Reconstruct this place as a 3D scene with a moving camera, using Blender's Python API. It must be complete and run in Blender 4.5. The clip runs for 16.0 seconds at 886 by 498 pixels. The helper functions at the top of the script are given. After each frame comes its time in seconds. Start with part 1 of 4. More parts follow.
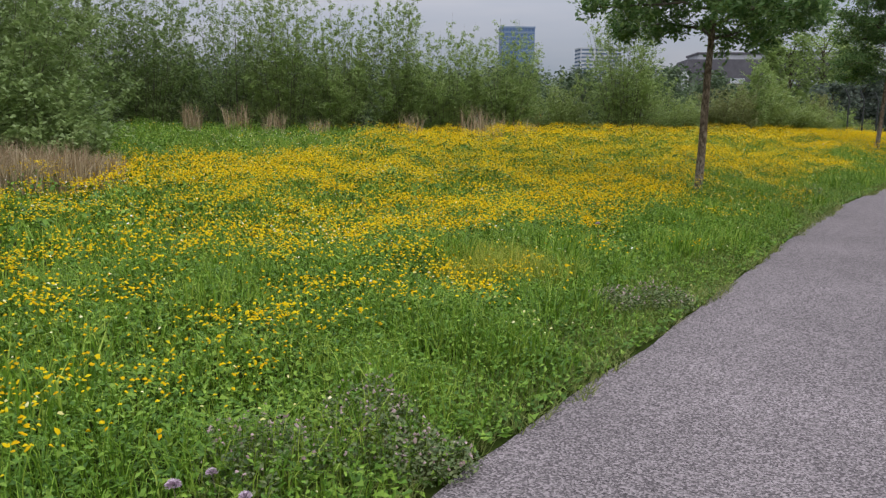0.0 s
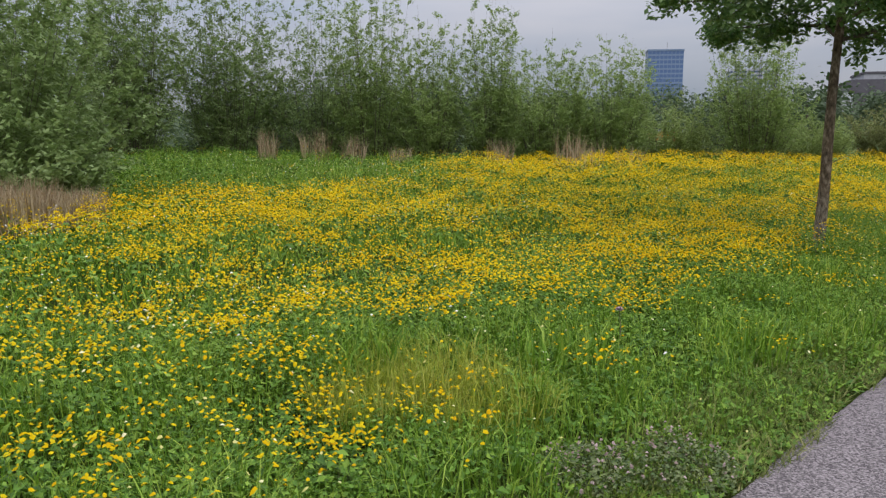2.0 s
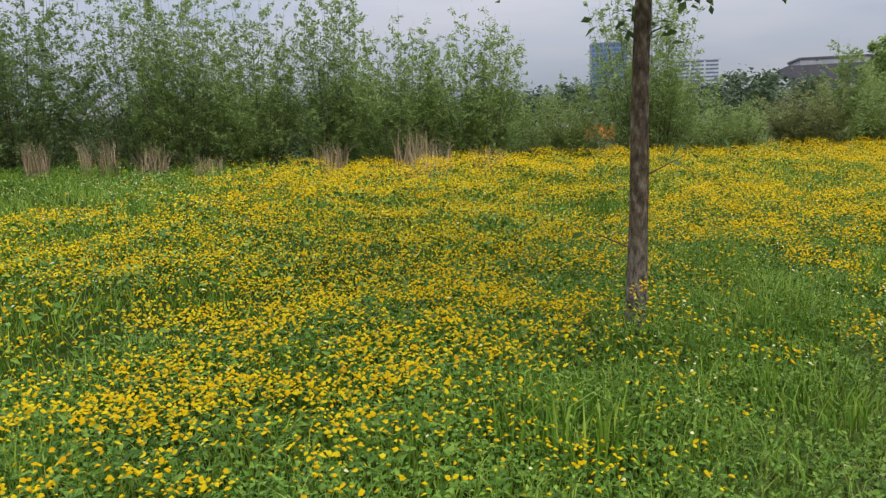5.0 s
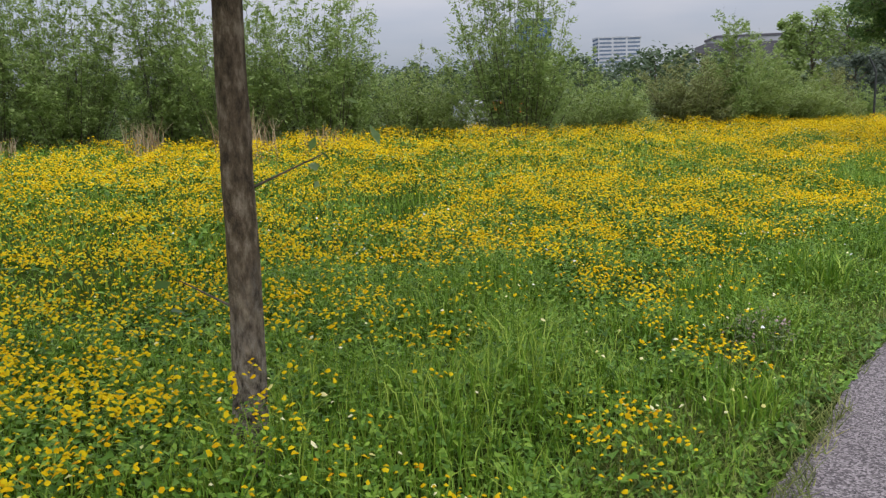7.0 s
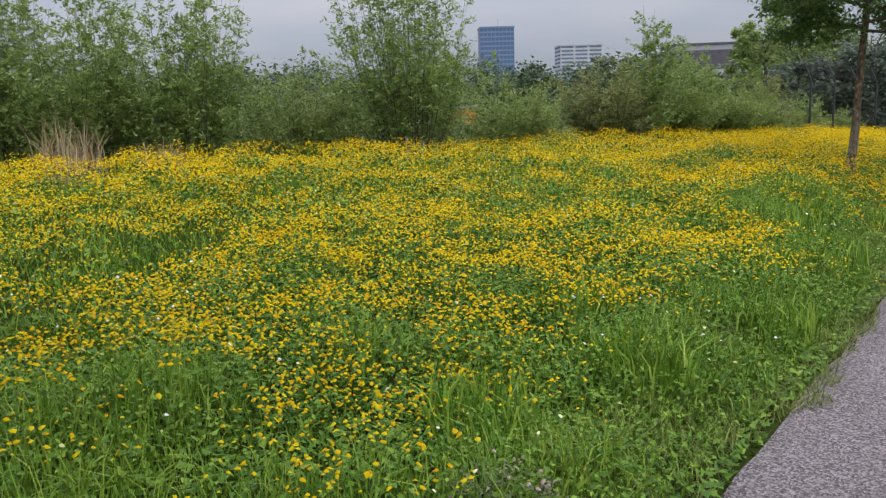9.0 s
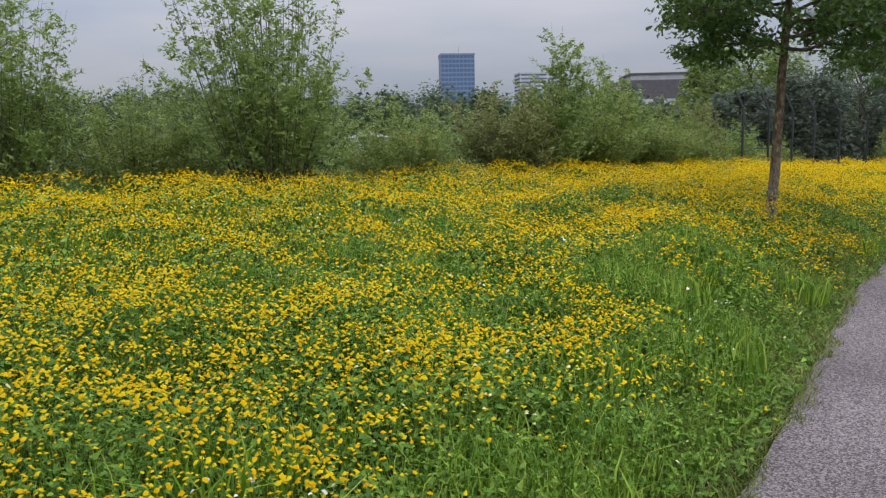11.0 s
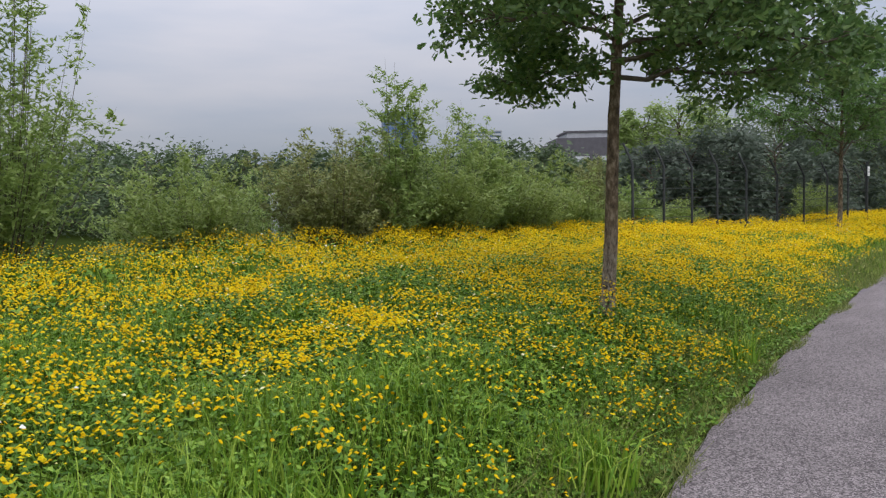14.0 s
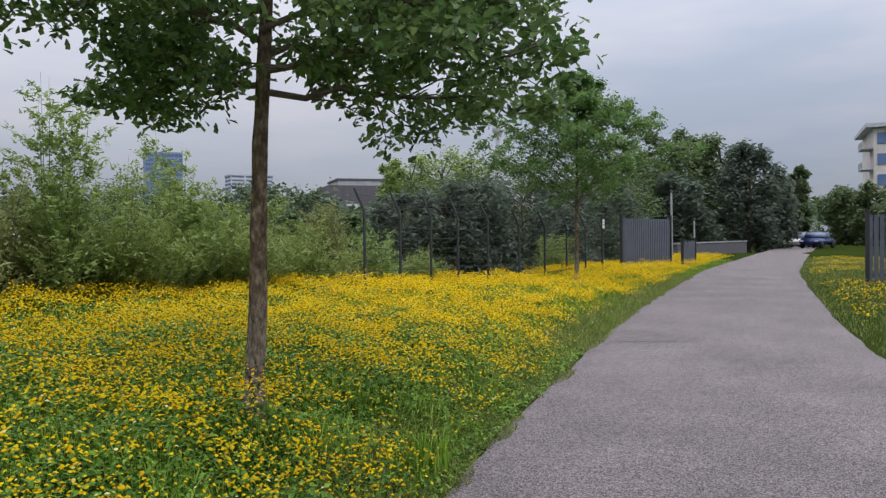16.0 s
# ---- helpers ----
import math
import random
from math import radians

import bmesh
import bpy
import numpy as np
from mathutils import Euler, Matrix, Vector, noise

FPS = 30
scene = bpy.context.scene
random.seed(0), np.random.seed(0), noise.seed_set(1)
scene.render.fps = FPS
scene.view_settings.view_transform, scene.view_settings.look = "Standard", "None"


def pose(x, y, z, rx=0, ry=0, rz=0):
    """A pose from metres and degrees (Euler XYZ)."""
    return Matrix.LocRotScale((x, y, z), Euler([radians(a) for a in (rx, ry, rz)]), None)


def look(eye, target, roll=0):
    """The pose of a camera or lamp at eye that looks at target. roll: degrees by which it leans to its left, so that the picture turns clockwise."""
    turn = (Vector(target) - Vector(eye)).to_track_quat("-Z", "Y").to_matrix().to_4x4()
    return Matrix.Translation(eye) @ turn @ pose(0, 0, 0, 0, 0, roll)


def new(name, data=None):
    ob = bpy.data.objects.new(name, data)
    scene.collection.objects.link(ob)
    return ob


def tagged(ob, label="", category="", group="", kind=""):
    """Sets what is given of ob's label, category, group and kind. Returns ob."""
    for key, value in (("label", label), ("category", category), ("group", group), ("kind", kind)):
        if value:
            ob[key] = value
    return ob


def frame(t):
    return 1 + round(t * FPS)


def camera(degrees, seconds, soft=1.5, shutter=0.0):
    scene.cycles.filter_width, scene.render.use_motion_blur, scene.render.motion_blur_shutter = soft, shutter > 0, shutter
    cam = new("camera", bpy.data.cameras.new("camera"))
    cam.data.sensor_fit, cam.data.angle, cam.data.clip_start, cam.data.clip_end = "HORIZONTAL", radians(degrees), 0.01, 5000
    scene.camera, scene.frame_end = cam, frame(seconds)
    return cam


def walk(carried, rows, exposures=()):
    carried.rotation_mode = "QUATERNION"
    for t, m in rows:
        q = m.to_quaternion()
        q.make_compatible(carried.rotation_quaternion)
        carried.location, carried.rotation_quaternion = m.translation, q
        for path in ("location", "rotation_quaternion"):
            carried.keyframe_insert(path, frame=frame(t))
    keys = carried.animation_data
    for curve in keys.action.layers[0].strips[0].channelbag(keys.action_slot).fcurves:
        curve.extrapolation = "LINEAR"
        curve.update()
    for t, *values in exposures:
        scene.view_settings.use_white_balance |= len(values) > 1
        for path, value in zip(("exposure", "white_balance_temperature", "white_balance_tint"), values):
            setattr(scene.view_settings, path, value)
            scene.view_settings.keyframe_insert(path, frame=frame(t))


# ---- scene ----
cam = camera(58.2, 16.0, soft=1.3)
PATH = [
    (0, (0.366, 0.876, 1.409), (0.43, 2.845, 1.068), 0.4),
    (0.5, (0.673, 1.42, 1.414), (0.587, 3.395, 1.108), 0.3),
    (1, (0.976, 2.003, 1.429), (0.883, 3.98, 1.139), 0.7),
    (1.5, (1.293, 2.536, 1.443), (1.026, 4.499, 1.166), 0.2),
    (2, (1.595, 3.141, 1.438), (1.307, 5.1, 1.157), 0.1),
    (2.5, (1.913, 3.753, 1.437), (1.612, 5.702, 1.104), -0.9),
    (3, (2.2, 4.385, 1.444), (1.901, 6.332, 1.099), -0.8),
    (5.5, (3.897, 7.817, 1.413), (3.751, 9.792, 1.136), -2.4),
    (6, (4.22, 8.286, 1.397), (4.112, 10.261, 1.1), -2.5),
    (6.5, (4.584, 8.71, 1.395), (4.543, 10.68, 1.056), -2.2),
    (7, (4.926, 9.119, 1.401), (4.92, 11.089, 1.054), -2.0),
    (7.5, (5.286, 9.538, 1.401), (5.37, 11.506, 1.057), -2.5),
    (8, (5.615, 9.948, 1.402), (5.692, 11.916, 1.057), -2.7),
    (8.5, (5.944, 10.357, 1.42), (6.024, 12.327, 1.08), -2.6),
    (9, (6.28, 10.766, 1.418), (6.36, 12.736, 1.085), -1.9),
    (9.5, (6.638, 11.214, 1.423), (6.83, 13.181, 1.116), -0.9),
    (10, (6.988, 11.633, 1.426), (7.207, 13.598, 1.126), -0.9),
    (12.5, (8.802, 14.158, 1.417), (8.906, 16.141, 1.184), -1.8),
    (13, (9.132, 14.446, 1.406), (9.242, 16.427, 1.149), -1.6),
    (13.5, (9.449, 14.751, 1.415), (9.58, 16.736, 1.209), -1.4),
    (14, (9.79, 15.062, 1.439), (10.108, 17.032, 1.302), -1.4),
    (14.5, (10.076, 15.352, 1.451), (10.474, 17.311, 1.373), -1.2),
    (15, (10.384, 15.688, 1.463), (10.908, 17.618, 1.423), -1.1),
    (15.5, (10.681, 15.981, 1.466), (11.231, 17.903, 1.432), -0.6),
    (16, (11.035, 16.355, 1.464), (11.895, 18.161, 1.434), -0.6),
]
walk(cam, [(t, look(eye, target, roll)) for t, eye, target, roll in PATH],
     exposures=[(0, -0.08), (2, -0.08), (3, 0.18), (5.5, 0.04), (7, 0.1), (9, 0.0), (12.5, -0.09), (13, 0.0), (15, -0.1), (16, -0.04)])

SKY_LOW, SKY_TOP = 0.68, 3.5
SUN_POWER = 1.25

# ---- light ----
world = bpy.data.worlds.new("overcast")
scene.world = world
world.use_nodes = True
wn, wl = world.node_tree.nodes, world.node_tree.links
wn.clear()
w_out = wn.new("ShaderNodeOutputWorld")
w_bg = wn.new("ShaderNodeBackground")
w_sky = wn.new("ShaderNodeTexSky")
w_sky.sky_type = "NISHITA"
w_sky.sun_disc = False
w_sky.sun_elevation = radians(48)
w_sky.sun_rotation = radians(150)
w_dim = wn.new("ShaderNodeVectorMath")
w_dim.operation = "SCALE"
w_dim.inputs["Scale"].default_value = 0.1
wl.new(w_sky.outputs[0], w_dim.inputs[0])
w_co = wn.new("ShaderNodeTexCoord")
w_sep = wn.new("ShaderNodeSeparateXYZ")
wl.new(w_co.outputs["Generated"], w_sep.inputs[0])
w_map = wn.new("ShaderNodeMapping")
w_map.inputs["Scale"].default_value = (1.0, 1.0, 5.0)
wl.new(w_co.outputs["Generated"], w_map.inputs[0])
w_noise = wn.new("ShaderNodeTexNoise")
w_noise.inputs["Scale"].default_value = 2.2
w_noise.inputs["Detail"].default_value = 5
w_noise.inputs["Roughness"].default_value = 0.5
wl.new(w_map.outputs[0], w_noise.inputs["Vector"])
w_ramp = wn.new("ShaderNodeValToRGB")
w_ramp.color_ramp.elements[0].position = 0.42
w_ramp.color_ramp.elements[0].color = (0.44, 0.495, 0.62, 1)
w_ramp.color_ramp.elements[1].position = 0.72
w_ramp.color_ramp.elements[1].color = (0.63, 0.63, 0.705, 1)
w_rise = wn.new("ShaderNodeMath")
w_rise.operation = "MULTIPLY_ADD"
w_rise.inputs[1].default_value = 0.55
wl.new(w_sep.outputs["Z"], w_rise.inputs[0])
wl.new(w_noise.outputs[0], w_rise.inputs[2])
wl.new(w_rise.outputs[0], w_ramp.inputs[0])
w_lift = wn.new("ShaderNodeMapRange")
w_lift.inputs["From Min"].default_value = 0.04
w_lift.inputs["From Max"].default_value = 1.0
w_lift.inputs["To Min"].default_value = SKY_LOW
w_lift.inputs["To Max"].default_value = SKY_TOP
wl.new(w_sep.outputs["Z"], w_lift.inputs["Value"])
w_cloud = wn.new("ShaderNodeVectorMath")
w_cloud.operation = "SCALE"
wl.new(w_ramp.outputs[0], w_cloud.inputs[0])
wl.new(w_lift.outputs[0], w_cloud.inputs["Scale"])
w_mix = wn.new("ShaderNodeMix")
w_mix.data_type = "RGBA"
w_mix.inputs["Factor"].default_value = 0.9
wl.new(w_dim.outputs[0], w_mix.inputs["A"])
wl.new(w_cloud.outputs[0], w_mix.inputs["B"])
wl.new(w_mix.outputs["Result"], w_bg.inputs["Color"])
wl.new(w_bg.outputs[0], w_out.inputs[0])

sun = new("sun", bpy.data.lights.new("sun", "SUN"))
sun.data.energy = SUN_POWER
sun.data.angle = radians(70)
sun.data.color = (1.0, 0.97, 0.92)
sun.matrix_world = look((0, 0, 60), (-20, 34.6, 16), 0)


# ---- materials ----
def shade(name, ramp, rough=0.6, scale=6.0, detail=4.0, island=0.0, thin=0.0, bump=0.0, bump_scale=60.0, metal=0.0, spec=0.5,
          big=0.0, big_scale=0.5, stretch=(1, 1, 1)):
    """A surface whose colour runs along ramp by fine noise, by island and by broad noise; thin lets light through leaves."""
    m = bpy.data.materials.new(name)
    m.use_nodes = True
    n, l = m.node_tree.nodes, m.node_tree.links
    bsdf, out = n["Principled BSDF"], n["Material Output"]
    bsdf.inputs["Roughness"].default_value = rough
    bsdf.inputs["Metallic"].default_value = metal
    bsdf.inputs["Specular IOR Level"].default_value = spec
    co = n.new("ShaderNodeTexCoord")
    mp = n.new("ShaderNodeMapping")
    mp.inputs["Scale"].default_value = stretch
    l.new(co.outputs["Object"], mp.inputs[0])
    tex = n.new("ShaderNodeTexNoise")
    tex.inputs["Scale"].default_value = scale
    tex.inputs["Detail"].default_value = detail
    l.new(mp.outputs[0], tex.inputs["Vector"])
    value = tex.outputs[0]

    def blend(a, b, f):
        mx = n.new("ShaderNodeMix")
        mx.inputs["Factor"].default_value = f
        l.new(a, mx.inputs["A"])
        l.new(b, mx.inputs["B"])
        return mx.outputs["Result"]

    if big:
        t2 = n.new("ShaderNodeTexNoise")
        t2.inputs["Scale"].default_value = big_scale
        t2.inputs["Detail"].default_value = 3
        l.new(co.outputs["Object"], t2.inputs["Vector"])
        value = blend(value, t2.outputs[0], big)
    if island:
        geo = n.new("ShaderNodeNewGeometry")
        value = blend(value, geo.outputs["Random Per Island"], island)
    cr = n.new("ShaderNodeValToRGB")
    els = cr.color_ramp.elements
    while len(els) < len(ramp):
        els.new(0.5)
    for e, (p, c) in zip(els, ramp):
        e.position, e.color = p, (*c, 1)
    l.new(value, cr.inputs[0])
    l.new(cr.outputs[0], bsdf.inputs["Base Color"])
    if bump:
        t3 = n.new("ShaderNodeTexNoise")
        t3.inputs["Scale"].default_value = bump_scale
        t3.inputs["Detail"].default_value = 5
        l.new(mp.outputs[0], t3.inputs["Vector"])
        bp = n.new("ShaderNodeBump")
        bp.inputs["Strength"].default_value = bump
        bp.inputs["Distance"].default_value = 0.02
        l.new(t3.outputs[0], bp.inputs["Height"])
        l.new(bp.outputs[0], bsdf.inputs["Normal"])
    if thin:
        tr = n.new("ShaderNodeBsdfTranslucent")
        l.new(cr.outputs[0], tr.inputs["Color"])
        mx = n.new("ShaderNodeMixShader")
        mx.inputs[0].default_value = thin
        l.new(bsdf.outputs[0], mx.inputs[1])
        l.new(tr.outputs[0], mx.inputs[2])
        l.new(mx.outputs[0], out.inputs["Surface"])
    return m


M_SOIL = shade("soil", [(0.3, (0.02, 0.034, 0.007)), (0.7, (0.04, 0.056, 0.013))], 1.0, 9, bump=0.6, bump_scale=25, big=0.4, spec=0.0)
M_GRASS = shade("grass", [(0.22, (0.062, 0.145, 0.012)), (0.5, (0.15, 0.285, 0.022)), (0.82, (0.35, 0.45, 0.07))], 0.5, 1.3, island=0.55, thin=0.15, big=0.25, big_scale=0.35, spec=0.25)
M_HERB = shade("herb_leaves", [(0.2, (0.042, 0.105, 0.012)), (0.5, (0.1, 0.21, 0.02)), (0.85, (0.24, 0.37, 0.045))], 0.5, 1.5, island=0.55, thin=0.12, spec=0.25)
M_YELLOW = shade("yellow_petals", [(0.16, (0.42, 0.19, 0.004)), (0.28, (0.55, 0.335, 0.003)), (0.5, (0.58, 0.41, 0.003)), (0.82, (0.63, 0.52, 0.015))], 0.8, 2.0, island=0.5, thin=0.2, big=0.4, big_scale=0.8, spec=0.08)
M_VERGE = shade("worn_verge_grass", [(0.2, (0.085, 0.11, 0.03)), (0.5, (0.16, 0.215, 0.045)), (0.72, (0.26, 0.29, 0.09)), (0.9, (0.4, 0.34, 0.17))], 0.6, 1.6, island=0.6, thin=0.15, big=0.2, big_scale=0.5, spec=0.2)
M_PALE = shade("pale_petals", [(0.3, (0.55, 0.52, 0.16)), (0.7, (0.75, 0.72, 0.42))], 0.6, 3.0, island=0.7, thin=0.2)
M_WHITE = shade("white_petals", [(0.3, (0.6, 0.6, 0.56)), (0.7, (0.8, 0.8, 0.78))], 0.6, 3.0, island=0.7, thin=0.2)
M_PURPLE = shade("mauve_petals", [(0.3, (0.16, 0.11, 0.09)), (0.7, (0.36, 0.27, 0.26))], 0.7, 30.0, island=0.6)
M_STEM = shade("herb_stems", [(0.3, (0.08, 0.1, 0.04)), (0.7, (0.15, 0.13, 0.07))], 0.8, 3.0, island=0.6)
M_DRY = shade("dry_grass", [(0.25, (0.22, 0.15, 0.075)), (0.55, (0.37, 0.29, 0.165)), (0.85, (0.52, 0.44, 0.3))], 0.8, 2.0, island=0.6, thin=0.2)
M_WILLOW = shade("willow_leaves", [(0.25, (0.15, 0.23, 0.055)), (0.55, (0.265, 0.365, 0.1)), (0.85, (0.38, 0.46, 0.175))], 0.5, 1.2, island=0.4, thin=0.45, big=0.3, big_scale=0.6)
M_WILLOW_BRIGHT = shade("bright_willow_leaves", [(0.25, (0.145, 0.215, 0.045)), (0.55, (0.24, 0.315, 0.075)), (0.85, (0.34, 0.41, 0.14))], 0.5, 1.2, island=0.4, thin=0.45, big=0.3, big_scale=0.6)
M_DARKLEAF = shade("dark_shrub_leaves", [(0.25, (0.135, 0.21, 0.058)), (0.55, (0.225, 0.315, 0.098)), (0.85, (0.33, 0.41, 0.165))], 0.5, 1.2, island=0.35, thin=0.45, big=0.3)
M_RUSSET = shade("russet_leaves", [(0.25, (0.16, 0.165, 0.055)), (0.55, (0.22, 0.26, 0.08)), (0.85, (0.3, 0.31, 0.12))], 0.6, 1.2, island=0.45, thin=0.4, big=0.35)
M_OAK = shade("oak_leaves", [(0.25, (0.07, 0.145, 0.042)), (0.55, (0.135, 0.235, 0.068)), (0.85, (0.25, 0.35, 0.115))], 0.42, 1.5, island=0.5, thin=0.55)
M_OAK_YOUNG = shade("young_oak_leaves", [(0.25, (0.08, 0.165, 0.045)), (0.55, (0.145, 0.26, 0.07)), (0.85, (0.23, 0.36, 0.11))], 0.42, 1.5, island=0.5, thin=0.55)
# Leaf greens slightly greyed and blued: distance haze is put into the colour.
M_HAZED_LEAF = shade("hazed_far_leaves", [(0.25, (0.08, 0.125, 0.05)), (0.55, (0.13, 0.185, 0.075)), (0.85, (0.2, 0.255, 0.115))], 0.7, 0.15, island=0.4, big=0.35, big_scale=0.05, thin=0.4)
M_PINE = shade("pine_needles", [(0.25, (0.065, 0.095, 0.068)), (0.55, (0.11, 0.145, 0.105)), (0.85, (0.17, 0.205, 0.155))], 0.7, 0.6, island=0.35, thin=0.45)
M_BARK = shade("bark", [(0.3, (0.04, 0.032, 0.021)), (0.52, (0.105, 0.084, 0.058)), (0.75, (0.23, 0.2, 0.155))], 0.92, 34, detail=7, bump=1.0, bump_scale=55, stretch=(1, 1, 0.16), big=0.35, big_scale=2.5)
M_HOLLOW = shade("wood_leaves", [(0.25, (0.05, 0.085, 0.038)), (0.55, (0.085, 0.13, 0.058)), (0.85, (0.14, 0.19, 0.085))], 0.7, 0.15, island=0.4, big=0.35, big_scale=0.05, thin=0.35)


def trunk_bark():
    """Oak bark: dark and scaly above, grey and fissured at the foot of the trunk."""
    m = bpy.data.materials.new("trunk_bark")
    m.use_nodes = True
    n, l = m.node_tree.nodes, m.node_tree.links
    bsdf = n["Principled BSDF"]
    bsdf.inputs["Roughness"].default_value = 0.95
    bsdf.inputs["Specular IOR Level"].default_value = 0.2
    co = n.new("ShaderNodeTexCoord")
    mp = n.new("ShaderNodeMapping")
    mp.inputs["Scale"].default_value = (1, 1, 0.45)
    l.new(co.outputs["Object"], mp.inputs[0])

    def grain(scale, ramp):
        tex = n.new("ShaderNodeTexNoise")
        tex.inputs["Scale"].default_value = scale
        tex.inputs["Detail"].default_value = 8
        tex.inputs["Roughness"].default_value = 0.65
        l.new(mp.outputs[0], tex.inputs["Vector"])
        cr = n.new("ShaderNodeValToRGB")
        cr.color_ramp.elements.new(0.5)
        for e, (p, c) in zip(cr.color_ramp.elements, ramp):
            e.position, e.color = p, (*c, 1)
        l.new(tex.outputs[0], cr.inputs[0])
        return tex, cr

    t1, high = grain(28, ((0.36, (0.045, 0.034, 0.022)), (0.5, (0.125, 0.094, 0.06)), (0.68, (0.29, 0.24, 0.175))))
    t2, foot = grain(42, ((0.38, (0.04, 0.034, 0.027)), (0.5, (0.17, 0.145, 0.115)), (0.68, (0.36, 0.33, 0.28))))
    sep = n.new("ShaderNodeSeparateXYZ")
    l.new(co.outputs["Object"], sep.inputs[0])
    wob = n.new("ShaderNodeMath")
    wob.operation = "MULTIPLY_ADD"
    wob.inputs[1].default_value = 0.9
    l.new(t1.outputs[0], wob.inputs[0])
    l.new(sep.outputs["Z"], wob.inputs[2])
    rng_ = n.new("ShaderNodeMapRange")
    rng_.inputs["From Min"].default_value, rng_.inputs["From Max"].default_value = 0.75, 1.2
    l.new(wob.outputs[0], rng_.inputs["Value"])
    mx = n.new("ShaderNodeMix")
    mx.data_type = "RGBA"
    l.new(rng_.outputs[0], mx.inputs["Factor"])
    l.new(foot.outputs[0], mx.inputs["A"])
    l.new(high.outputs[0], mx.inputs["B"])
    l.new(mx.outputs["Result"], bsdf.inputs["Base Color"])
    bp = n.new("ShaderNodeBump")
    bp.inputs["Strength"].default_value = 1.0
    bp.inputs["Distance"].default_value = 0.03
    l.new(t2.outputs[0], bp.inputs["Height"])
    l.new(bp.outputs[0], bsdf.inputs["Normal"])
    return m


M_TRUNK = trunk_bark()
M_TWIG = shade("twigs", [(0.3, (0.06, 0.05, 0.035)), (0.7, (0.13, 0.11, 0.08))], 0.9, 20, bump=0.4)


def asphalt():
    m = bpy.data.materials.new("chipped_asphalt")
    m.use_nodes = True
    n, l = m.node_tree.nodes, m.node_tree.links
    bsdf = n["Principled BSDF"]
    bsdf.inputs["Roughness"].default_value = 0.9
    bsdf.inputs["Specular IOR Level"].default_value = 0.3
    co = n.new("ShaderNodeTexCoord")
    chips = n.new("ShaderNodeTexVoronoi")
    chips.inputs["Scale"].default_value = 130
    l.new(co.outputs["Object"], chips.inputs["Vector"])
    sepc = n.new("ShaderNodeSeparateColor")
    l.new(chips.outputs["Color"], sepc.inputs[0])
    ramp = n.new("ShaderNodeValToRGB")
    for e, (p, c) in zip((ramp.color_ramp.elements[0], ramp.color_ramp.elements.new(0.45), ramp.color_ramp.elements[-1]),
                         ((0.0, (0.05, 0.044, 0.046)), (0.45, (0.135, 0.119, 0.122)), (1.0, (0.32, 0.285, 0.29)))):
        e.position, e.color = p, (*c, 1)
    l.new(sepc.outputs[0], ramp.inputs[0])
    wear = n.new("ShaderNodeTexNoise")
    wear.inputs["Scale"].default_value = 0.7
    wear.inputs["Detail"].default_value = 6
    wear.inputs["Roughness"].default_value = 0.65
    l.new(co.outputs["Object"], wear.inputs["Vector"])
    tone = n.new("ShaderNodeMapRange")
    tone.inputs["From Min"].default_value, tone.inputs["From Max"].default_value = 0.3, 0.7
    tone.inputs["To Min"].default_value, tone.inputs["To Max"].default_value = 0.78, 1.18
    l.new(wear.outputs[0], tone.inputs["Value"])
    mul = n.new("ShaderNodeVectorMath")
    mul.operation = "SCALE"
    l.new(ramp.outputs[0], mul.inputs[0])
    l.new(tone.outputs[0], mul.inputs["Scale"])
    l.new(mul.outputs[0], bsdf.inputs["Base Color"])
    bp = n.new("ShaderNodeBump")
    bp.inputs["Strength"].default_value = 0.8
    bp.inputs["Distance"].default_value = 0.006
    l.new(chips.outputs["Distance"], bp.inputs["Height"])
    l.new(bp.outputs[0], bsdf.inputs["Normal"])
    return m


M_ASPHALT = asphalt()


def plain(name, colour, rough=0.6, metal=0.0, vary=0.15, scale=3.0, bump=0.0):
    lo = tuple(c * (1 - vary) for c in colour)
    hi = tuple(min(1, c * (1 + vary)) for c in colour)
    return shade(name, [(0.3, lo), (0.7, hi)], rough, scale, metal=metal, bump=bump)


M_POST = plain("green_coated_steel", (0.018, 0.022, 0.023), 0.7)
M_PANEL = plain("slate_blue_panel", (0.075, 0.085, 0.11), 0.6)
M_STEEL = plain("galvanised_steel", (0.35, 0.36, 0.37), 0.45, 0.6)
M_SIGN = plain("white_enamel", (0.75, 0.75, 0.74), 0.4, vary=0.05)
M_GLASSBLUE = plain("blue_curtain_glass", (0.085, 0.15, 0.3), 0.3, 0.0, vary=0.2, scale=0.05)
# Glass lightened towards blue-grey: haze over the far office block is in its colour.
M_GLASSDARK = plain("dark_window_glass", (0.16, 0.21, 0.3), 0.2, 0.1, vary=0.2, scale=0.2)
M_FLATGLASS = plain("blue_flat_windows", (0.1, 0.17, 0.32), 0.25, vary=0.2, scale=0.4)
M_MULLION = plain("blue_grey_mullion", (0.18, 0.25, 0.37), 0.5)
M_CONCRETE = plain("pale_facade", (0.46, 0.48, 0.52), 0.8, scale=0.4)
M_WHITEWALL = plain("off_white_facade", (0.6, 0.56, 0.53), 0.8, scale=0.5)
M_BRICKWALL = plain("dark_brick_facade", (0.1, 0.095, 0.11), 0.85, scale=0.6)
M_ROOFGREY = plain("light_grey_cladding", (0.32, 0.33, 0.36), 0.6, scale=0.5)
M_RAIL = plain("dark_parapet", (0.075, 0.075, 0.085), 0.6)
